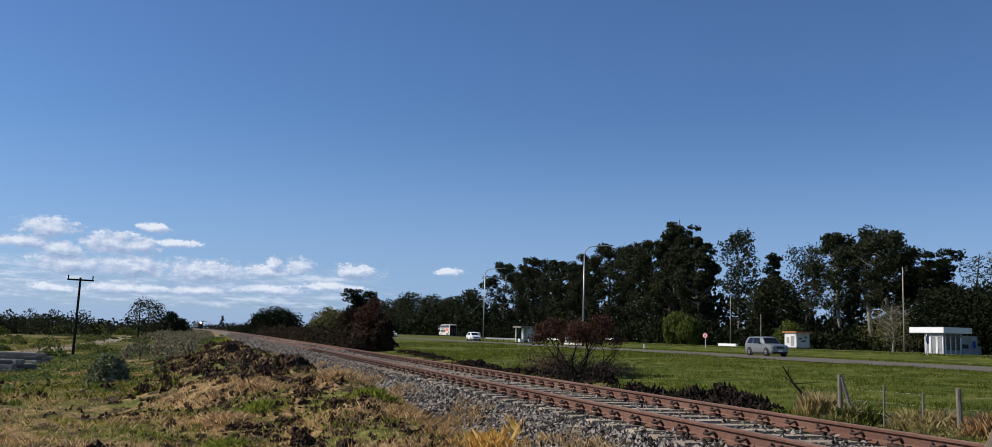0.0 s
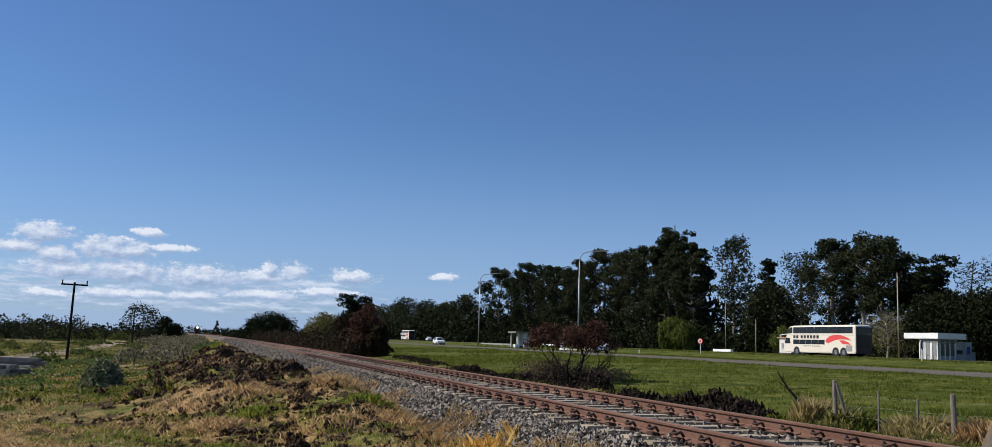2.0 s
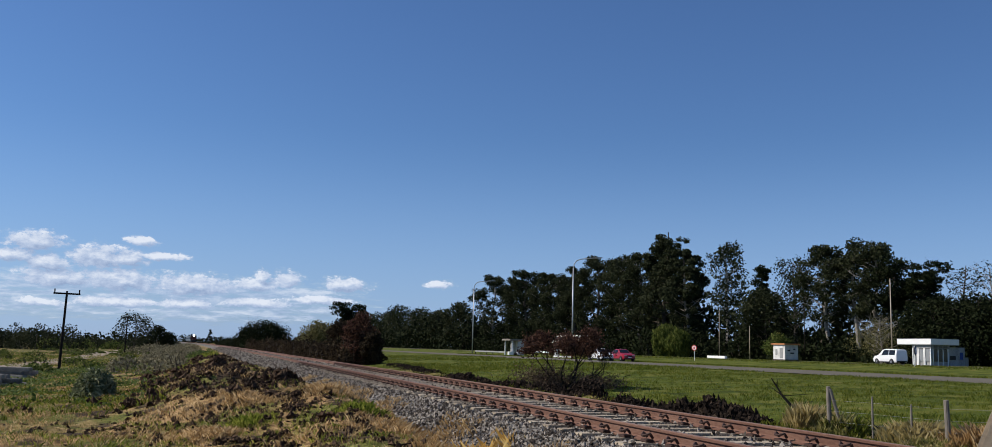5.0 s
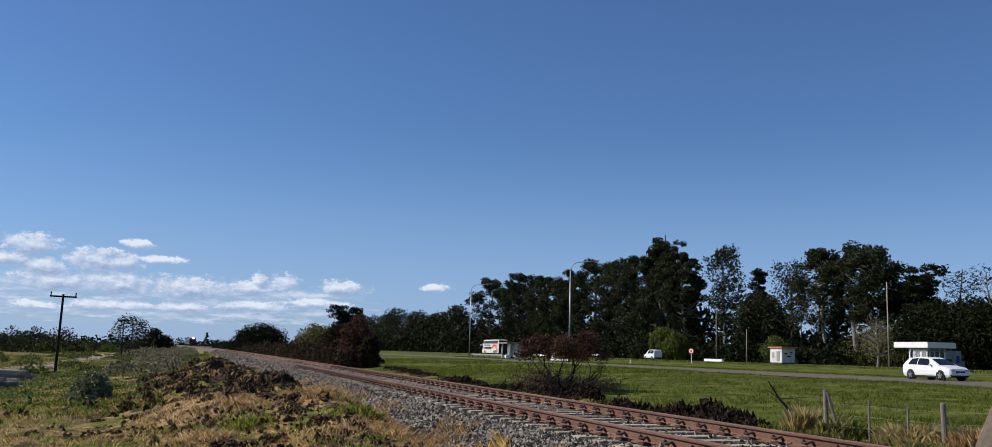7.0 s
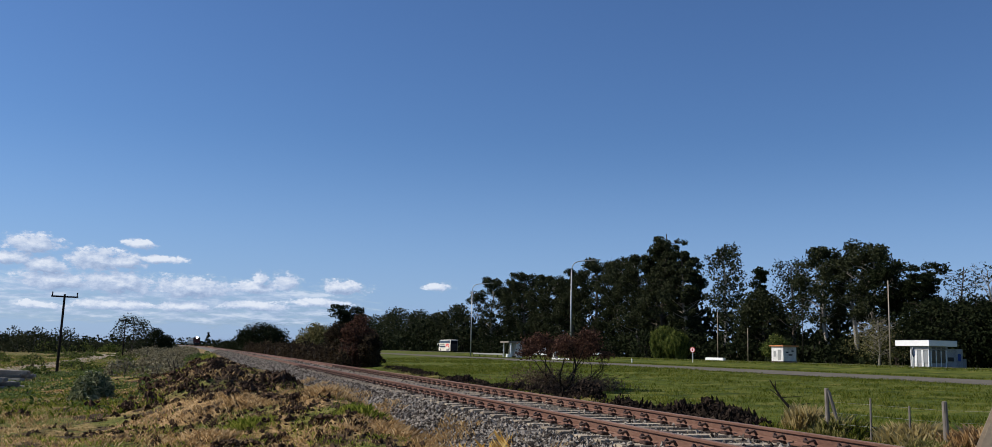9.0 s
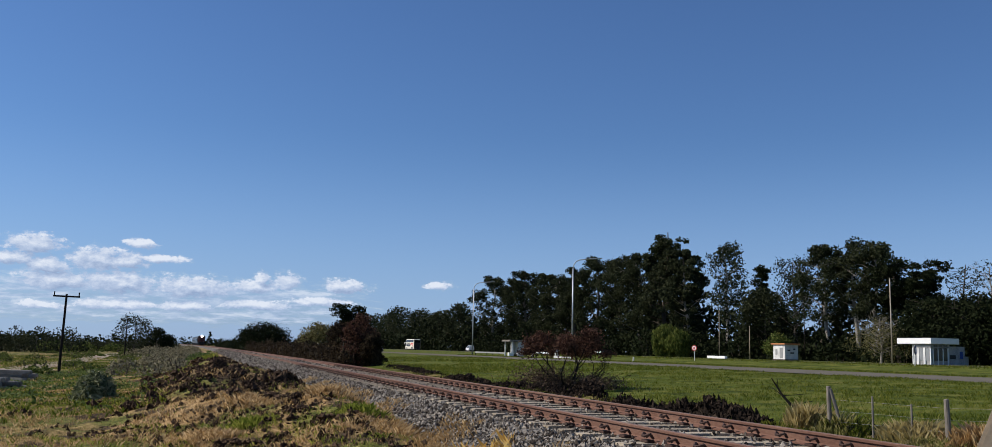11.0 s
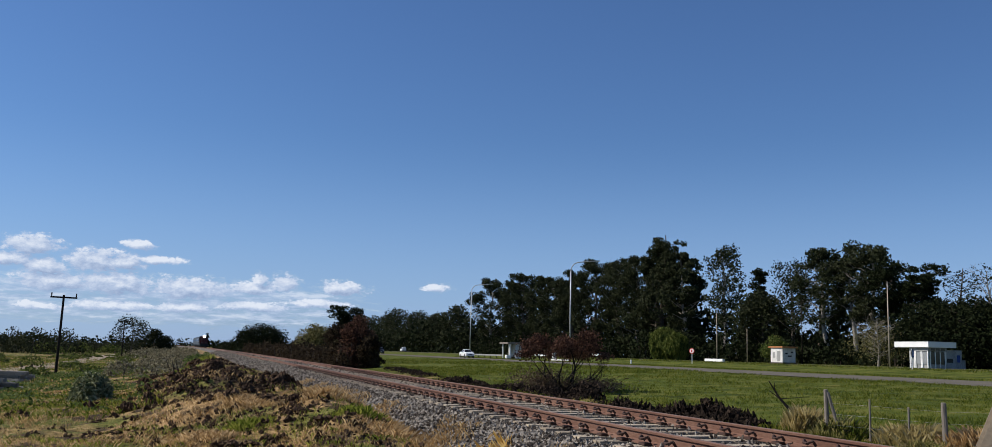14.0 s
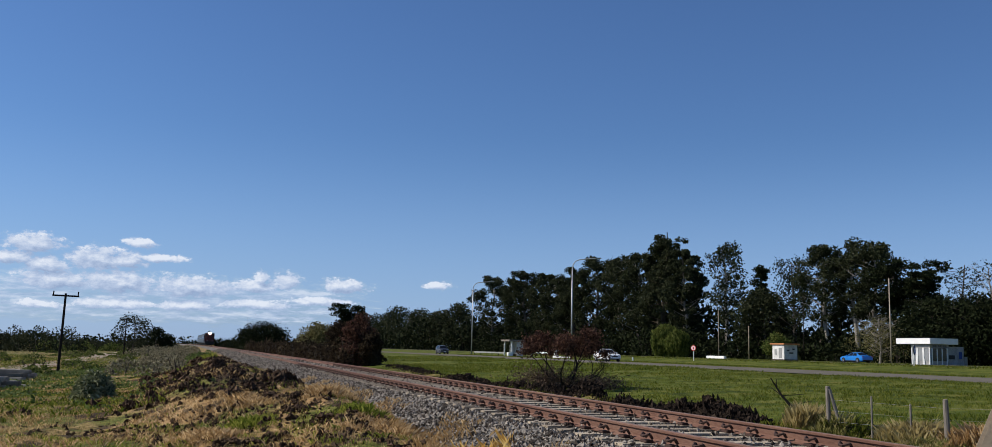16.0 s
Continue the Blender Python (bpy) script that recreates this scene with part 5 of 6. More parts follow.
# ---- clouds ----
def clouds():
    """A curved sheet far away that carries the cumulus bank over the horizon."""
    R0 = 4200.0
    az, el = np.radians(np.linspace(-75, 80, 78)), np.radians(np.linspace(-0.2, 14, 8))
    ga, ge = np.meshgrid(az, el)
    v = np.stack([R0 * np.sin(ga) * np.cos(ge), R0 * np.cos(ga) * np.cos(ge), 1.6 + R0 * np.sin(ge)], -1).reshape(-1, 3)
    i = np.arange(len(v)).reshape(8, 78)
    f = np.stack([i[:-1, :-1], i[:-1, 1:], i[1:, 1:], i[1:, :-1]], -1).reshape(-1, 4)
    m = bpy.data.materials.new("cloud_bank")
    m.use_nodes = True
    n, l = m.node_tree.nodes, m.node_tree.links
    me = mesh_of("cloud_backdrop", v, f, m)
    uv = me.uv_layers.new(name="sky")
    flat = np.stack([np.degrees(ga), np.degrees(ge)], -1).reshape(-1, 2)
    for loop in me.loops:
        uv.data[loop.index].uv = flat[loop.vertex_index]
    co = n.new("ShaderNodeUVMap").outputs[0]

    def mth(op, a, b=None, c=None, clamp=False):
        x = n.new("ShaderNodeMath")
        x.operation, x.use_clamp = op, clamp
        for k, s in enumerate((a, b, c)):
            if s is None:
                continue
            if isinstance(s, (int, float)):
                x.inputs[k].default_value = s
            else:
                l.new(s, x.inputs[k])
        return x.outputs[0]

    def rng_(src, a, b, clamp=True):
        x = n.new("ShaderNodeMapRange")
        x.interpolation_type = "SMOOTHSTEP"
        x.inputs[1].default_value, x.inputs[2].default_value = a, b
        l.new(src, x.inputs[0])
        return x.outputs[0]
    sep = n.new("ShaderNodeSeparateXYZ")
    l.new(co, sep.inputs[0])
    w = sep.outputs[1]

    def ns2(vec, sx, sy, detail, rough, shift):
        mp = n.new("ShaderNodeMapping")
        mp.inputs["Scale"].default_value, mp.inputs["Location"].default_value = (sx, sy, 1), (*shift, 0)
        l.new(vec, mp.inputs[0])
        t = n.new("ShaderNodeTexNoise")
        t.inputs["Scale"].default_value, t.inputs["Detail"].default_value, t.inputs["Roughness"].default_value = 1.0, detail, rough
        l.new(mp.outputs[0], t.inputs["Vector"])
        return mth("SUBTRACT", t.outputs["Fac"], 0.5)

    def density(du0, dw0):
        """How thick the single clouds and the layered bank are at a place shifted by so many degrees."""
        mv = n.new("ShaderNodeVectorMath")
        mv.inputs[1].default_value = (du0, dw0, 0)
        l.new(co, mv.inputs[0])
        at = mv.outputs[0]
        sp = n.new("ShaderNodeSeparateXYZ")
        l.new(at, sp.inputs[0])
        uu = mth("ADD", sp.outputs[0], mth("MULTIPLY", ns2(at, 0.9, 1.6, 3, 0.5, (4.2, 8.1)), 1.1))
        ww = mth("ADD", sp.outputs[1], mth("MULTIPLY", ns2(at, 1.0, 1.8, 3, 0.5, (1.7, 2.9)), 0.35))
        field = None
        for u0, w0, a, b in PUFFS:
            a, b = a * 1.22, b * 1.22
            p, q = mth("MULTIPLY", mth("SUBTRACT", uu, u0), 1 / a), mth("MULTIPLY", mth("SUBTRACT", ww, w0), 1 / b)
            q = mth("MAXIMUM", q, mth("MULTIPLY", q, -1.35))
            d = mth("SUBTRACT", 1.0, mth("SQRT", mth("ADD", mth("MULTIPLY", p, p), mth("MULTIPLY", q, q))))
            field = d if field is None else mth("MAXIMUM", field, d)
        billow = mth("ADD", mth("MULTIPLY", ns2(at, 1.5, 2.6, 7, 0.58, (0.3, 0.9)), 1.5), mth("MULTIPLY", ns2(at, 5.5, 8.0, 4, 0.6, (9.3, 5.1)), 0.55))
        puffs = mth("ADD", mth("MAXIMUM", field, -0.9), billow)
        span = mth("MULTIPLY", mth("MULTIPLY", rng_(sp.outputs[1], 4.3, 3.1), rng_(sp.outputs[0], 16.0, 5.0)), rng_(sp.outputs[1], 0.2, 1.6))
        bank = mth("ADD", mth("MULTIPLY", ns2(at, 0.6, 3.0, 8, 0.62, (3.1, 0.4)), 2.8), mth("MULTIPLY", mth("SUBTRACT", span, 0.93), 1.7))
        return puffs, bank

    PUFFS = ((-9.0, 5.2, 1.6, 0.6), (-10.1, 4.4, 1.4, 0.4), (-3.5, 5.6, 0.9, 0.36), (-5.7, 4.5, 1.6, 0.78), (-4.1, 4.55, 1.0, 0.55), (-2.4, 4.75, 1.5, 0.3), (-8.4, 4.05, 1.1, 0.6),
             (-7.7, 3.25, 2.2, 0.6), (-4.5, 3.25, 2.2, 0.75), (-0.5, 3.15, 2.6, 0.75), (2.9, 3.35, 1.3, 0.45), (4.8, 3.7, 0.95, 0.55), (3.3, 3.85, 0.5, 0.45), (8.2, 3.55, 1.35, 0.52), (13.9, 3.8, 0.85, 0.33),
             (-8.4, 1.9, 1.5, 0.3), (-4.6, 2.05, 2.6, 0.36), (-0.8, 2.1, 1.8, 0.36), (3.1, 2.3, 2.4, 0.36), (6.7, 2.6, 2.0, 0.33), (-14, 4.6, 2.0, 0.6), (-25, 4.5, 2.5, 0.6))
    puffs, bank = density(0, 0)
    puffs_up, bank_up = density(-0.26, 0.34)
    puff_a, bank_a = rng_(puffs, -0.12, 0.42), mth("MULTIPLY", rng_(bank, -0.7, 0.3), 0.80)
    haze = mth("MULTIPLY", rng_(w, 13.5, -1.5), 0.62)
    cover = mth("MAXIMUM", puff_a, bank_a)
    alpha = mth("MAXIMUM", cover, haze)
    # sunlit above and to the sun's side, grey beneath
    lit_p = mth("MULTIPLY_ADD", mth("SUBTRACT", puffs, puffs_up), 0.75, 0.42, True)
    lit_b = mth("MULTIPLY_ADD", mth("SUBTRACT", bank, bank_up), 0.8, 0.46, True)
    pick = n.new("ShaderNodeMix")
    l.new(puff_a, pick.inputs[0])
    l.new(lit_b, pick.inputs[2])
    l.new(lit_p, pick.inputs[3])
    white = n.new("ShaderNodeValToRGB")
    for k, (p, c) in zip([white.color_ramp.elements[0], white.color_ramp.elements.new(0.45), white.color_ramp.elements[-1]], ((0.0, (0.30, 0.40, 0.60, 1)), (0.5, (0.47, 0.57, 0.76, 1)), (1.0, (0.75, 0.81, 0.92, 1)))):
        k.position, k.color = p, c
    l.new(pick.outputs[0], white.inputs[0])
    mix = n.new("ShaderNodeMix")
    mix.data_type = "RGBA"
    mix.inputs[6].default_value = (0.315, 0.46, 0.80, 1)
    l.new(cover, mix.inputs[0])
    l.new(white.outputs[0], mix.inputs[7])
    em, tr, ms = n.new("ShaderNodeEmission"), n.new("ShaderNodeBsdfTransparent"), n.new("ShaderNodeMixShader")
    l.new(mix.outputs[2], em.inputs[0])
    l.new(alpha, ms.inputs[0])
    l.new(tr.outputs[0], ms.inputs[1])
    l.new(em.outputs[0], ms.inputs[2])
    l.new(ms.outputs[0], n["Material Output"].inputs[0])
    ob = put("cloud_backdrop", me)
    ob.visible_shadow = False
    return tagged(ob, "bank of white cumulus low over the horizon", "clouds", kind="structure")


clouds()


# ---- vehicles: nose towards +Y, origin on the road under the middle ----
def loft(rings, bm=None):
    bm = bm or bmesh.new()
    rows = [[bm.verts.new(p) for p in r] for r in rings]
    k = len(rings[0])
    for a, b in zip(rows, rows[1:]):
        for i in range(k - 1):
            bm.faces.new((a[i], a[i + 1], b[i + 1], b[i]))
    bm.faces.new(rows[0][::-1])
    bm.faces.new(rows[-1])
    bmesh.ops.recalc_face_normals(bm, faces=bm.faces)
    return bm


def wheel(root, x, y, r, w, rim="rim", spokes=5):
    s = 1 if x > 0 else -1
    bm = rod((-w / 2, 0, 0), (w / 2, 0, 0), r, r, 24)
    bmesh.ops.bevel(bm, geom=[e for e in bm.edges if abs(e.verts[0].co.x - e.verts[1].co.x) < 1e-4], offset=r * 0.1, segments=2, affect="EDGES")
    ty = part("wheel", bm, M["tyre"], root, "", pose(x, y, r), True)
    part("rim_dish", rod((s * w * 0.40, 0, 0), (s * (w / 2 + 0.004), 0, 0), r * 0.62, r * 0.66, 20), M["trim"], ty)
    bm = bmesh.new()
    for i in range(spokes):
        box(0.02, r * 0.22, r * 0.62, (s * (w / 2 + 0.012), 0, 0), 0.004, pose(0, 0, 0, i * 360 / spokes), bm)
    rod((s * w / 2, 0, 0), (s * (w / 2 + 0.025), 0, 0), r * 0.2, r * 0.17, 12, bm)
    part("rim", bm, M[rim], ty, "alloy wheel rim")


def car(name, label, paint, L, W, H, kind="hatch", category="car", trim_low=True):
    """A road car lofted from its side profile, with panes, lights and wheels as parts."""
    root = thing(name, label, category)
    hw = W / 2
    # stations: (place along the length, sill, belt, top, half width at belt, half width at top)
    prof = {
        "suv": [(-.5, .45, .80, .82, .86, .80), (-.485, .30, 1.00, 1.02, .95, .88), (-.46, .24, 1.06, 1.50, .97, .76), (-.42, .22, 1.05, 1.64, .98, .74), (-.2, .20, 1.04, 1.68, 1.0, .75), (.02, .20, 1.03, 1.66, 1.0, .75), (.10, .20, 1.02, 1.60, 1.0, .74), (.23, .20, 1.02, 1.07, 1.0, .90), (.40, .22, .98, 1.02, .98, .88), (.475, .26, .86, .92, .93, .82), (.5, .40, .68, .70, .82, .74)],
        "cross": [(-.5, .45, .84, .86, .86, .80), (-.485, .30, 1.00, 1.02, .95, .86), (-.455, .24, 1.06, 1.36, .97, .74), (-.40, .22, 1.06, 1.60, .98, .70), (-.2, .22, 1.03, 1.68, 1.0, .72), (-.02, .22, 1.00, 1.66, 1.0, .72), (.05, .22, .99, 1.58, 1.0, .72), (.27, .22, .98, 1.04, 1.0, .86), (.41, .24, .93, .97, .97, .82), (.475, .28, .80, .86, .91, .78), (.5, .40, .64, .66, .82, .72)],
        "hatch": [(-.5, .42, .78, .80, .84, .78), (-.485, .28, .92, .95, .93, .84), (-.45, .22, .98, 1.22, .96, .72), (-.38, .20, .97, 1.42, .98, .68), (-.2, .18, .95, 1.49, 1.0, .70), (-.02, .18, .93, 1.48, 1.0, .70), (.06, .18, .92, 1.40, 1.0, .70), (.27, .18, .91, .95, 1.0, .86), (.42, .20, .82, .87, .96, .82), (.48, .24, .68, .74, .90, .76), (.5, .36, .56, .58, .80, .70)],
        "sedan": [(-.5, .40, .78, .80, .84, .78), (-.485, .28, .92, .95, .93, .86), (-.40, .22, .96, 1.00, .97, .86), (-.33, .20, .96, 1.03, .98, .84), (-.2, .18, .95, 1.40, 1.0, .70), (-.08, .18, .94, 1.45, 1.0, .70), (.02, .18, .93, 1.42, 1.0, .70), (.20, .18, .92, .96, 1.0, .86), (.40, .20, .84, .88, .96, .82), (.48, .24, .70, .75, .90, .76), (.5, .36, .58, .60, .80, .70)],
        "van": [(-.5, .40, 1.00, 1.02, .92, .86), (-.492, .28, 1.08, 1.70, .96, .80), (-.46, .22, 1.08, 1.80, .98, .80), (-.2, .20, 1.07, 1.83, 1.0, .82), (.02, .20, 1.06, 1.81, 1.0, .82), (.10, .20, 1.05, 1.74, 1.0, .80), (.27, .20, 1.05, 1.10, 1.0, .86), (.42, .22, .92, .96, .96, .82), (.485, .26, .72, .78, .92, .78), (.5, .38, .60, .62, .84, .72)],
    }[kind]
    ref = {"suv": 1.68, "cross": 1.68, "hatch": 1.49, "sedan": 1.45, "van": 1.83}[kind]
    k = H / ref
    st = [(f * L, a * k, b * k, c * k, p * hw, q * hw) for f, a, b, c, p, q in prof]

    def ring(s):
        y, lo, be, to, wb, wt = s
        half = [(wb * 0.90, lo), (wb * 0.985, lo + (be - lo) * 0.25), (wb, lo + (be - lo) * 0.62), (wb * 0.975, be), (wt + (wb * 0.975 - wt) * 0.5 + 0.012, be + (to - be) * 0.52), (wt, be + (to - be) * 0.93), (wt * 0.90, to), (wt * 0.45, to + 0.018 * k)]
        return [(x, y, z) for x, z in half] + [(0, y, to + 0.024 * k)] + [(-x, y, z) for x, z in reversed(half)]
    part("body", loft([ring(s) for s in st]), M[paint], root, shade=False)

    def side(y, g, sgn, off):
        i = max(j for j in range(len(st) - 1) if st[j][0] <= y + 1e-6)
        t = min(1, max(0, (y - st[i][0]) / (st[i + 1][0] - st[i][0])))
        be, to, wb, wt = (st[i][q] + (st[i + 1][q] - st[i][q]) * t for q in (2, 3, 4, 5))
        wb *= 0.975
        gg = g
        if gg < 0.52:
            x = wb + (wt + (wb - wt) * 0.5 + 0.012 - wb) * gg / 0.52
        else:
            x = wt + (wb - wt) * 0.5 + 0.012 + (wt - (wt + (wb - wt) * 0.5 + 0.012)) * min(1, (gg - 0.52) / 0.41)
        return (sgn * (x + off), y, be + (to - be) * gg)

    def pane(name, y0, y1, sgn, cut0=0.0, cut1=0.0):
        bm = bmesh.new()
        rows = []
        for g in (0.06, 0.3, 0.52, 0.70, 0.86):
            a, b = y0 + cut0 * g * L, y1 - cut1 * g * L
            rows.append([bm.verts.new(side(a + (b - a) * i / 4, g, sgn, 0.010)) for i in range(5)])
        for p, q in zip(rows, rows[1:]):
            for i in range(4):
                bm.faces.new((p[i], p[i + 1], q[i + 1], q[i]))
        part(name, bm, M["glass"], root)
    ends = {"suv": (-.40, -.20, -.185, .02, .20, -.425), "cross": (-.36, -.17, -.155, .05, .24, -.40), "hatch": (-.36, -.17, -.155, .045, .235, -.40), "sedan": (-.27, -.10, -.085, .06, .17, -.28), "van": (-.44, -.20, -.18, .04, .22, -.45)}[kind]
    for sgn in (-1, 1):
        pane("rear_window", ends[0] * L, ends[1] * L, sgn, 0.05 if kind != "van" else 0, 0)
        pane("front_window", ends[2] * L, ends[3] * L + 0.08 * L, sgn, 0, 0.09)
    # windscreen and rear screen between roof and bonnet
    def screen(name, i, j):
        a, b = st[i], st[j]
        bm = bmesh.new()
        rows = []
        for t in (0.08, 0.5, 0.92):
            y, z, w = a[0] + (b[0] - a[0]) * t, a[3] + (b[3] - a[3]) * t + 0.012, (a[5] * 0.88 + (b[5] * 0.86 - a[5] * 0.88) * t)
            up = 0.02 if b[0] > a[0] else -0.02
            rows.append([bm.verts.new((w * u, y + up, z + 0.022 * k * (1 - abs(u)))) for u in (-1, -.5, 0, .5, 1)])
        for p, q in zip(rows, rows[1:]):
            for c in range(4):
                bm.faces.new((p[c], p[c + 1], q[c + 1], q[c]))
        part(name, bm, M["glass"], root)
    roof_end = {"suv": 6, "cross": 6, "hatch": 6, "sedan": 6, "van": 5}[kind]
    screen("windscreen", roof_end, roof_end + 1)
    if kind == "sedan":
        screen("rear_screen", 4, 3)
    else:
        lo, hi = st[1], st[2]
        part("rear_screen", box(hi[5] * 1.5, 0.02, (hi[3] - hi[2]) * 0.7, (0, hi[0] - 0.05, hi[2] + 0.08), 0.008, pose(0, 0, 0, -8)), M["glass"], root)
    # lights, bumpers, grille, mirrors
    fy, ry = L / 2, -L / 2
    fz = st[-2][2]
    for sgn in (-1, 1):
        part("headlight", box(hw * 0.42, 0.26, 0.13 * k, (sgn * hw * 0.60, fy - 0.14, fz - 0.10 * k), 0.035), M["lamp_glass"], root, "clear headlight")
        part("tail_light", box(hw * 0.22, 0.14, 0.26 * k, (sgn * hw * 0.78, ry + 0.08, st[1][2] - 0.24 * k), 0.03), M["red_lamp"], root, "red tail light")
        part("mirror", box(0.17, 0.12, 0.13, (sgn * (hw + 0.06), ends[3] * L + 0.09 * L, st[roof_end][2] + 0.02), 0.03), M[paint if kind != "suv" else "trim"], root)
    part("grille", box(hw * 0.85, 0.10, 0.16 * k, (0, fy - 0.045, fz - 0.20 * k), 0.02), M["trim"], root, "black grille")
    part("bumper", box(W * 0.86, 0.16, 0.20 * k, (0, fy - 0.09, 0.27 * k), 0.05), M["trim"], root, "dark lower bumper")
    part("bumper", box(W * 0.88, 0.14, 0.20 * k, (0, ry + 0.07, 0.30 * k), 0.05), M["trim"], root, "dark lower bumper")
    part("number_plate", box(0.42, 0.02, 0.11, (0, fy + 0.002, 0.42 * k)), M["white_paint"], root)
    if trim_low:
        for sgn in (-1, 1):
            part("sill", box(0.05, L * 0.46, 0.12, (sgn * hw * 0.955, -0.01 * L, st[4][1]), 0.02), M["trim"], root)
    r = {"suv": 0.35, "cross": 0.34, "hatch": 0.315, "sedan": 0.30, "van": 0.31}[kind]
    for y in (0.315 * L, -0.30 * L):
        for sgn in (-1, 1):
            part("wheel_arch", rod((sgn * hw * 0.80, y, r), (sgn * (hw * 0.995), y, r), r * 1.16, r * 1.14, 22), M["trim"], root)
            wheel(root, sgn * (hw - 0.085), y, r, 0.22)
    for sgn in (-1, 1):
        for y in (ends[1] + 0.005, ends[3] + 0.02):
            part("door_handle", box(0.03, 0.16, 0.03, (sgn * (hw * 0.995), (y - 0.06) * L, st[4][2] - 0.10), 0.008), M[paint], root)
    if kind in ("suv", "cross"):
        for sgn in (-1, 1):
            part("roof_rail", rod((sgn * hw * 0.66, -0.38 * L, H + 0.02), (sgn * hw * 0.66, 0.05 * L, H + 0.02), 0.022, 0.022, 8), M["trim"], root)
    return root


def coach():
    """A double-deck touring coach."""
    L, W, H = 13.6, 2.6, 3.92
    root = thing("double_deck_coach", "cream double-deck coach with red bird design driving along", "bus")
    hw = W / 2
    st = [(-6.8, .55, 3.6, .94), (-6.74, .38, 3.82, .98), (-6.5, .34, 3.92, 1), (0, .32, 3.92, 1), (4.9, .32, 3.90, 1), (5.6, .32, 3.80, .99), (6.15, .32, 2.9, .985), (6.5, .32, 2.1, .97), (6.72, .34, 1.5, .95), (6.8, .5, 1.0, .92)]

    def ring(s):
        y, lo, to, f = s
        half = [(hw * f * 0.95, lo), (hw * f, lo + 0.12), (hw * f, lo + (to - lo) * 0.5), (hw * f * 0.985, to - 0.22), (hw * f * 0.94, to - 0.07), (hw * f * 0.8, to), (hw * f * 0.4, to + 0.02)]
        return [(x, y, z) for x, z in half] + [(-x, y, z) for x, z in reversed(half)]
    part("body", loft([ring(s) for s in st]), M["bus_cream"], root)
    for sgn in (-1, 1):
        x = sgn * (hw + 0.004)
        y = -6.35
        for i in range(8):
            w = 1.36
            part("upper_window", box(0.025, w, 0.82, (x, y + w / 2, 2.86), 0.008), M["glass"], root)
            y += w + 0.035
        y = -1.35
        for i in range(5):
            w = 1.2
            part("lower_window", box(0.025, w, 0.60, (x, y + w / 2, 1.42), 0.008), M["glass"], root)
            y += w + 0.03
        # company lettering as plain bars
        y = 4.55
        for i, gap in enumerate((0.1, 0.35, 0.1, 0.1, 0.1, 0.1, 0.1, 0.1)):
            part("lettering_bar", box(0.02, 0.40, 0.40, (x, y, 2.19), 0.0, None), M["bus_black"], root, "dark lettering bar")
            y -= 0.40 + gap + 0.12
        for i in range(8):
            part("small_lettering_bar", box(0.015, 0.30, 0.12, (x, 2.6 - i * 0.42, 1.14)), M["grey_paint"], root)
        # red bird design at the rear of the side
        def swoosh(pts, name, mat, lift, label="red bird design"):
            bm = bmesh.new()
            f = bm.faces.new([bm.verts.new((sgn * (hw + lift), a, b)) for a, b in pts])
            e = bmesh.ops.extrude_face_region(bm, geom=[f])
            bmesh.ops.translate(bm, vec=(sgn * 0.008, 0, 0), verts=[q for q in e["geom"] if isinstance(q, bmesh.types.BMVert)])
            bmesh.ops.recalc_face_normals(bm, faces=bm.faces)
            part(name, bm, M[mat], root, label)
        swoosh([(-1.5, 1.75), (-1.7, 2.15), (-2.3, 2.5), (-3.4, 2.68), (-4.4, 2.62), (-5.4, 2.35), (-6.2, 1.95), (-5.2, 2.08), (-4.2, 2.10), (-3.3, 2.0), (-2.6, 1.78), (-2.0, 1.6)], "painted_wing", "bus_red", 0.003)
        swoosh([(-4.0, 2.0), (-4.8, 1.98), (-5.6, 1.75), (-6.1, 1.4), (-5.3, 1.5), (-4.6, 1.5)], "painted_wing", "bus_red", 0.006)
        swoosh([(4.95, 2.9), (4.95, 3.66), (5.45, 3.66), (5.85, 3.2), (6.05, 2.82)], "front_side_window", "glass", 0.006, "dark glass")
        swoosh([(5.35, 1.5), (5.5, 2.2), (6.22, 2.28), (6.48, 1.75), (6.52, 1.5)], "door_window", "glass", 0.006, "dark glass")
        part("engine_grille", box(0.02, 1.1, 0.75, (x, -5.7, 0.62)), M["grey_paint"], root)
        part("belt_stripe", box(0.012, 12.6, 0.04, (x, -0.3, 2.62)), M["grey_paint"], root)
        for y in (4.1, -3.35, -4.75):
            part("wheel_arch", rod((sgn * hw * 0.8, y, 0.5), (sgn * (hw + 0.012), y, 0.5), 0.60, 0.60, 24), M["trim"], root)
            wheel(root, sgn * (hw - 0.15), y, 0.5, 0.30, "rim", 8)
        arm = part("mirror", rod((sgn * hw * 0.8, 6.2, 2.75), (sgn * (hw + 0.25), 7.05, 2.65), 0.06, 0.06, 8), M["white_paint"], root, "white mirror on a long arm")
        part("mirror_head", box(0.24, 0.16, 0.62, (sgn * (hw + 0.25), 7.1, 2.08), 0.06), M["white_paint"], arm)
        part("headlight", box(0.42, 0.14, 0.26, (sgn * 0.85, 6.76, 0.72), 0.05), M["lamp_glass"], root)
        part("tail_light", box(0.14, 0.06, 0.9, (sgn * 1.10, -6.80, 0.9), 0.02), M["red_lamp"], root)
    part("windscreen", box(2.2, 0.04, 1.25, (0, 6.52, 1.25), 0.02, pose(0, 0, 0, 18)), M["glass"], root)
    part("upper_windscreen", box(2.25, 0.04, 1.25, (0, 6.22, 2.6), 0.02, pose(0, 0, 0, 33)), M["glass"], root)
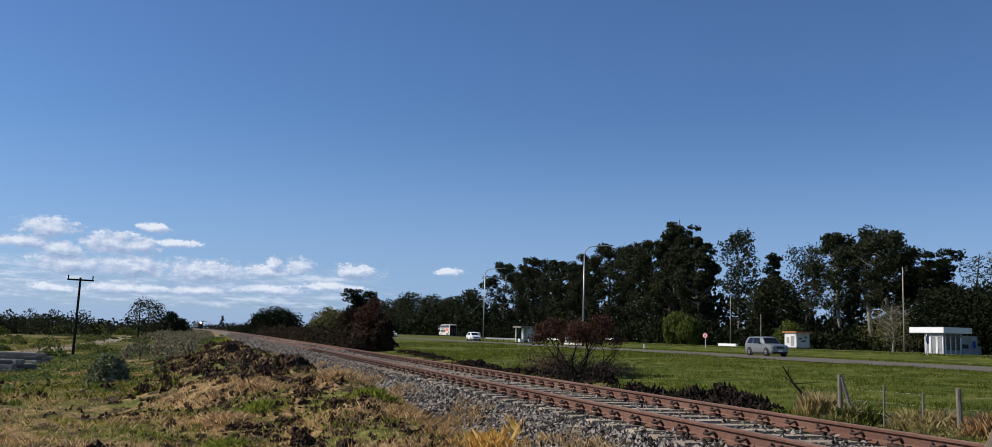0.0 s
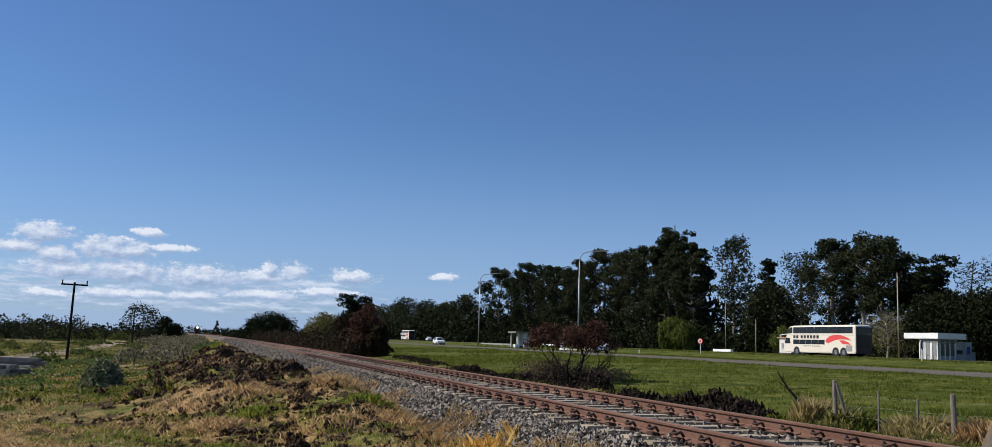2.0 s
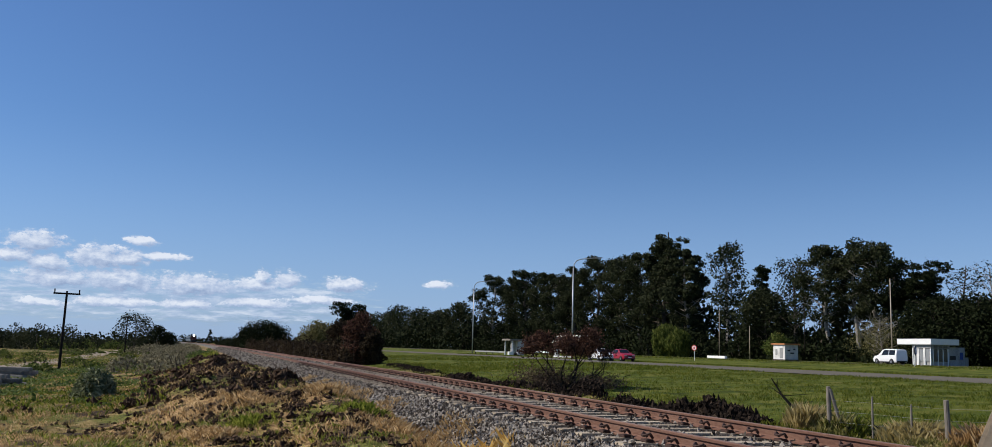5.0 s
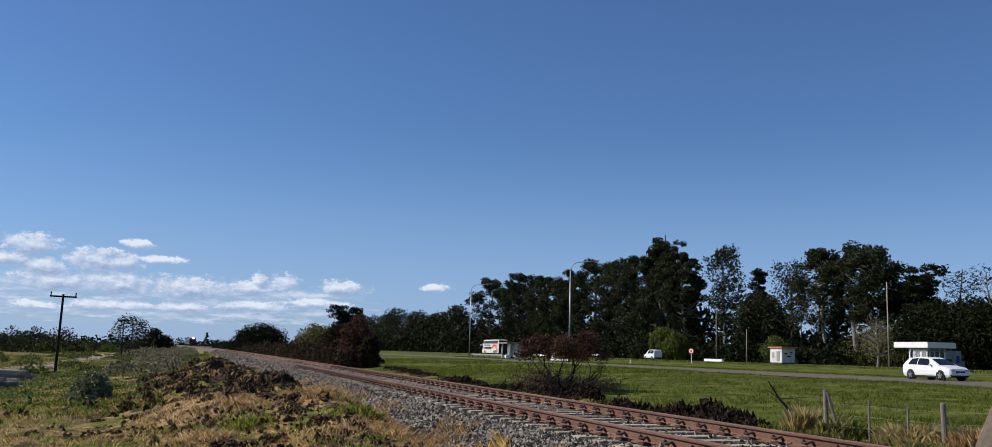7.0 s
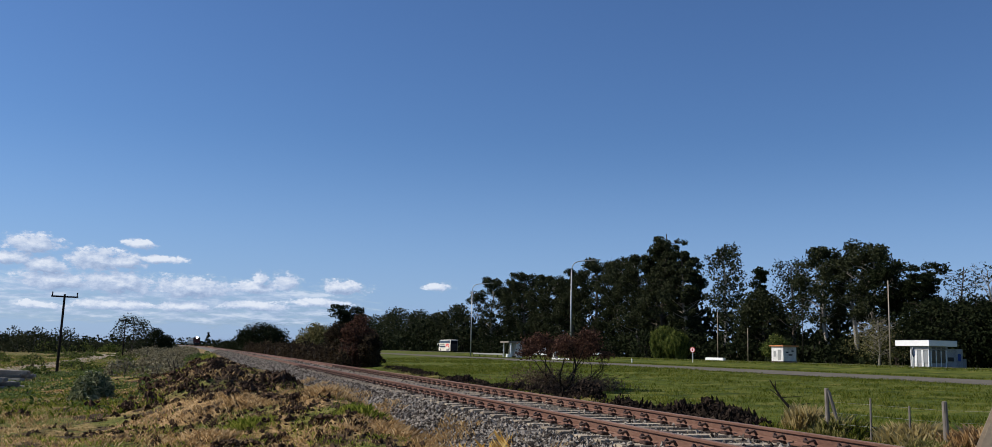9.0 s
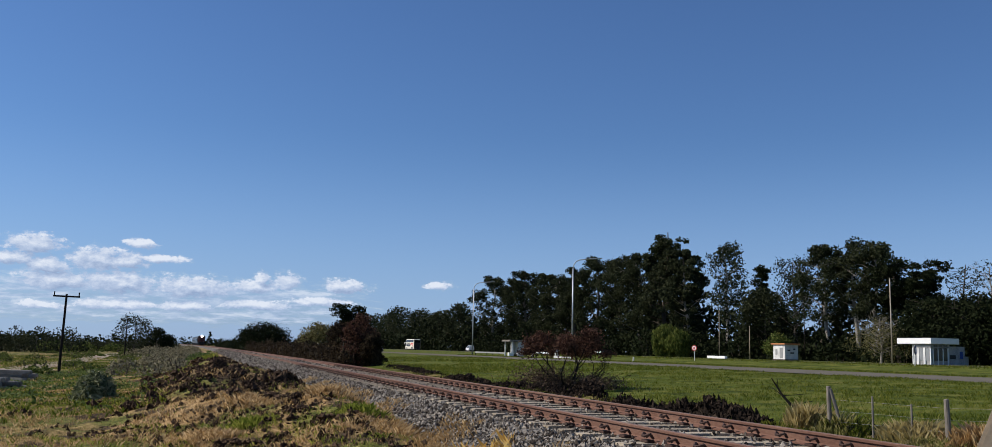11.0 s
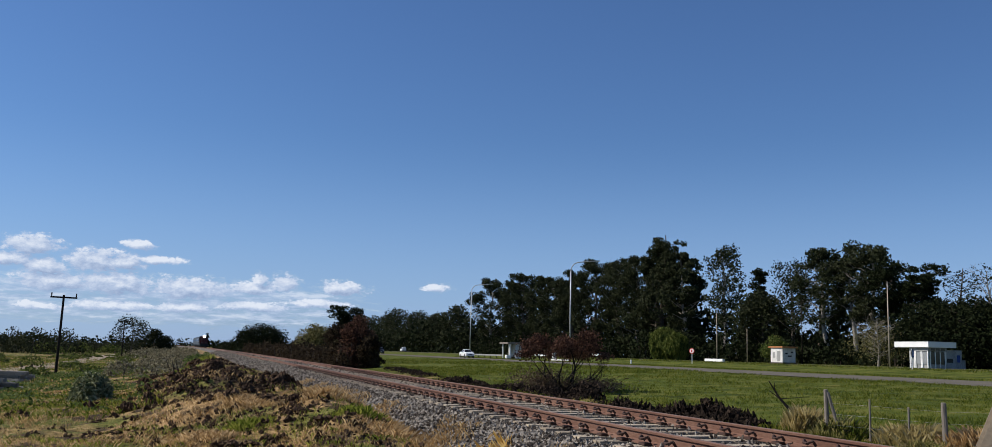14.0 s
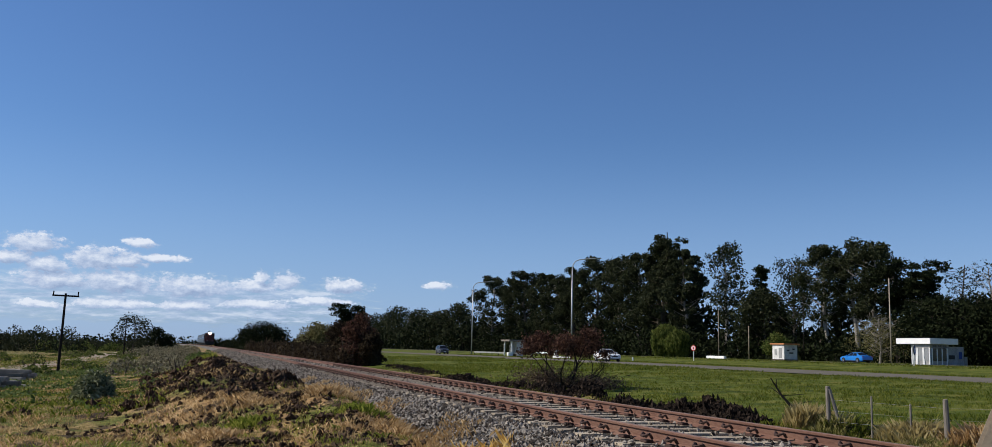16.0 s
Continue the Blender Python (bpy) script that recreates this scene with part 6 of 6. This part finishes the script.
    # rear panel coloured black, deepening the shade on the end away from the sun
    part("rear_panel", box(2.36, 0.05, 2.9, (0, -6.83, 0.75), 0.05), M["bus_black"], root, "dark rear panel, black put in for its shaded side")
    part("rear_window", box(2.1, 0.04, 0.85, (0, -6.86, 2.65), 0.04), M["glass"], root)
    for i in range(6):
        part("rear_louvre", box(1.9, 0.05, 0.07, (0, -6.87, 0.95 + i * 0.14), 0.01), M["trim"], root)
    part("bumper", box(2.4, 0.12, 0.35, (0, -6.83, 0.40), 0.05), M["trim"], root)
    # drawn out to the full length and height of a three-axle coach
    grow = Matrix.Diagonal((1, 1.14, 1.03, 1))
    for ob in list(root.children):
        if ob.name.startswith("wheel") and not ob.name.startswith("wheel_arch"):
            ob.location.y *= 1.14
        else:
            ob.data.transform(grow)
            for sub in ob.children:
                sub.data.transform(grow)
    return root


def locomotive():
    root = thing("locomotive", "dark red diesel locomotive with a lit headlight", "locomotive")
    part("frame", box(2.9, 17, 0.5, (0, -8.5, 0.95), 0.05), M["trim"], root)
    part("cab", box(2.9, 2.8, 2.5, (0, -3.4, 1.45), 0.12), M["loco_red"], root)
    part("cab_roof", box(2.95, 3.0, 0.22, (0, -3.4, 3.95), 0.09), M["trim"], root)
    part("nose", box(2.0, 1.8, 2.1, (0, -1.2, 1.45), 0.15), M["loco_red"], root)
    part("engine_hood", box(2.2, 11.5, 2.5, (0, -10.6, 1.45), 0.1), M["loco_red"], root)
    for u in (-0.95, 0.95):
        part("cab_window", box(0.7, 0.04, 0.75, (u, -1.99, 3.05), 0.02), M["glass"], root)
        part("marker_light", rod((u * 0.75, -0.25, 1.7), (u * 0.75, -0.29, 1.7), 0.12, 0.12, 12), M["lamp_glass"], root)
    part("headlight_box", box(0.75, 0.35, 0.5, (0, -1.95, 3.85), 0.05), M["loco_red"], root)
    part("headlight", rod((0, -1.77, 4.1), (0, -1.70, 4.1), 0.42, 0.42, 18), M["headlight"], root, "bright warm headlight")
    part("buffer_beam", box(2.8, 0.25, 0.75, (0, -0.05, 0.65), 0.03), M["trim"], root)
    part("coupler", box(0.35, 0.6, 0.3, (0, 0.3, 0.75), 0.05), M["trim"], root)
    for y in (-3.2, -13.5):
        part("bogie", box(2.4, 3.6, 0.55, (0, y, 0.35), 0.06), M["trim"], root)
        for d in (-1.3, 0, 1.3):
            for s in (-0.84, 0.84):
                part("wheel", rod((s - 0.07, y + d, 0.5), (s + 0.07, y + d, 0.5), 0.5, 0.5, 16), M["rust"], root)
    return root


def carriage():
    root = thing("railway_carriage", "grey passenger carriage behind the locomotive", "railway carriage", group="carriages")
    part("body", box(2.95, 24, 2.7, (0, 0, 1.1), 0.15), M["car_dark"], root)
    part("roof", box(2.9, 23.8, 0.35, (0, 0, 3.78), 0.16), M["car_dark"], root)
    for s in (-1, 1):
        for i in range(10):
            part("window", box(0.03, 1.3, 0.8, (s * 1.48, -9.9 + i * 2.2, 2.3), 0.01), M["glass"], root)
    for y in (-8.5, 8.5):
        part("bogie", box(2.4, 3.0, 0.75, (0, y, 0.2), 0.06), M["trim"], root)
    return root


BUS = coach()
BUS2 = copy_thing(BUS, pose(80, 300, 1.1))
tagged(BUS2, "cream double-deck coach far ahead on the highway")
SUV = car("suv", "silver-grey boxy sport utility car with roof rails", "car_silver", 4.25, 1.82, 1.66, "suv")
CROSS = car("crossover", "white crossover car with dark lower trim", "car_white", 4.25, 1.78, 1.64, "cross")
HATCH = car("hatchback", "white compact hatchback car", "car_white", 4.25, 1.80, 1.48, "hatch")
RED = car("sedan", "red four-door sedan car", "car_red", 4.3, 1.72, 1.45, "sedan")
VAN = car("small_van", "white small panel van with side windows", "car_white", 4.15, 1.74, 1.80, "van", "van")
FARCAR = car("hatchback", "white hatchback far off on the highway", "car_white", 3.9, 1.7, 1.48, "hatch")
CARC = car("sedan", "white four-door sedan car", "car_white", 4.5, 1.76, 1.46, "sedan")
CARD = car("suv", "dark sport utility car", "car_dark", 4.3, 1.8, 1.68, "suv")
BLUE = car("coupe", "bright blue old two-door car", "car_blue", 4.4, 1.75, 1.30, "sedan")
LOCO = locomotive()
CARRIAGES = [carriage()]
for i in range(3):
    CARRIAGES.append(copy_thing(CARRIAGES[0], pose(0, 700, 0)))

NZ, FZ = 0.617, 1.12


def oncoming(ob, rows):
    walk(ob, [(t, pose(x, y, NZ, 0, 0, 180)) for t, x, y in rows])


def away(ob, rows):
    walk(ob, [(t, pose(x, y, FZ)) for t, x, y in rows])


def on_track(ob, back):
    rows = []
    for t in (0, 2, 4, 6, 8, 10, 12, 14, 16):
        y = 318 + 23.0 * (16 - t) + back
        x = 5.87 + float(track_bend(y))
        slope = (float(track_bend(y + 5)) - float(track_bend(y - 5))) / 10
        rows.append((t, pose(x, y, RAIL_TOP, 0, 0, 180 - math.degrees(math.atan(slope)))))
    walk(ob, rows)


def motions():
    away(BUS, [(0, 80, 49), (1.5, 80, 93.7), (3.5, 80, 153), (6.3, 80, 233.8), (9, 80, 305.2), (12.5, 80, 406.4), (16, 80, 507)])
    away(BUS2, [(0, 80, 323), (8, 80, 563), (16, 80, 803)])
    away(VAN, [(0, 80.5, -56), (6.3, 80.5, 135.7), (7, 80.5, 157.3), (8, 80.5, 187), (12.5, 80.5, 331), (16, 80.5, 438)])
    away(FARCAR, [(0, 80, 285), (1.5, 80, 330), (4, 80, 405), (16, 80, 765)])
    away(BLUE, [(0, 81, -266), (15.4, 81, 88.4), (16, 81, 102.2)])
    oncoming(SUV, [(0, 46.6, 72.2), (0.6, 46.6, 62.3), (1.2, 46.6, 52.6), (1.5, 46.6, 47.8), (16, 46.6, -184)])
    oncoming(CROSS, [(0, 46.6, 168.2), (1.5, 46.6, 123.2), (2.6, 46.6, 91.4), (3.5, 46.6, 65.9), (4.2, 46.6, 47.3), (16, 46.6, -260)])
    oncoming(HATCH, [(0, 46.6, 249), (1.5, 46.6, 205.9), (3.5, 46.6, 148.1), (6.3, 46.6, 69.7), (7, 46.6, 50.7), (16, 46.6, -190)])
    oncoming(RED, [(0, 50.2, 268.2), (1.5, 50.2, 221.8), (3.5, 50.2, 159.5), (4.9, 50.0, 110), (5.9, 47.4, 75), (6.3, 46.6, 61.3), (6.6, 46.6, 52.6), (16, 46.6, -216)])
    oncoming(CARC, [(0, 47, 585), (12.5, 47, 210), (14.5, 47, 150), (16, 47, 104.3)])
    oncoming(CARD, [(0, 47, 702), (14.5, 47, 233.7), (16, 47, 184.5)])
    on_track(LOCO, 0)
    for i, ob in enumerate(CARRIAGES):
        on_track(ob, 30.5 + 24.6 * i)


motions()
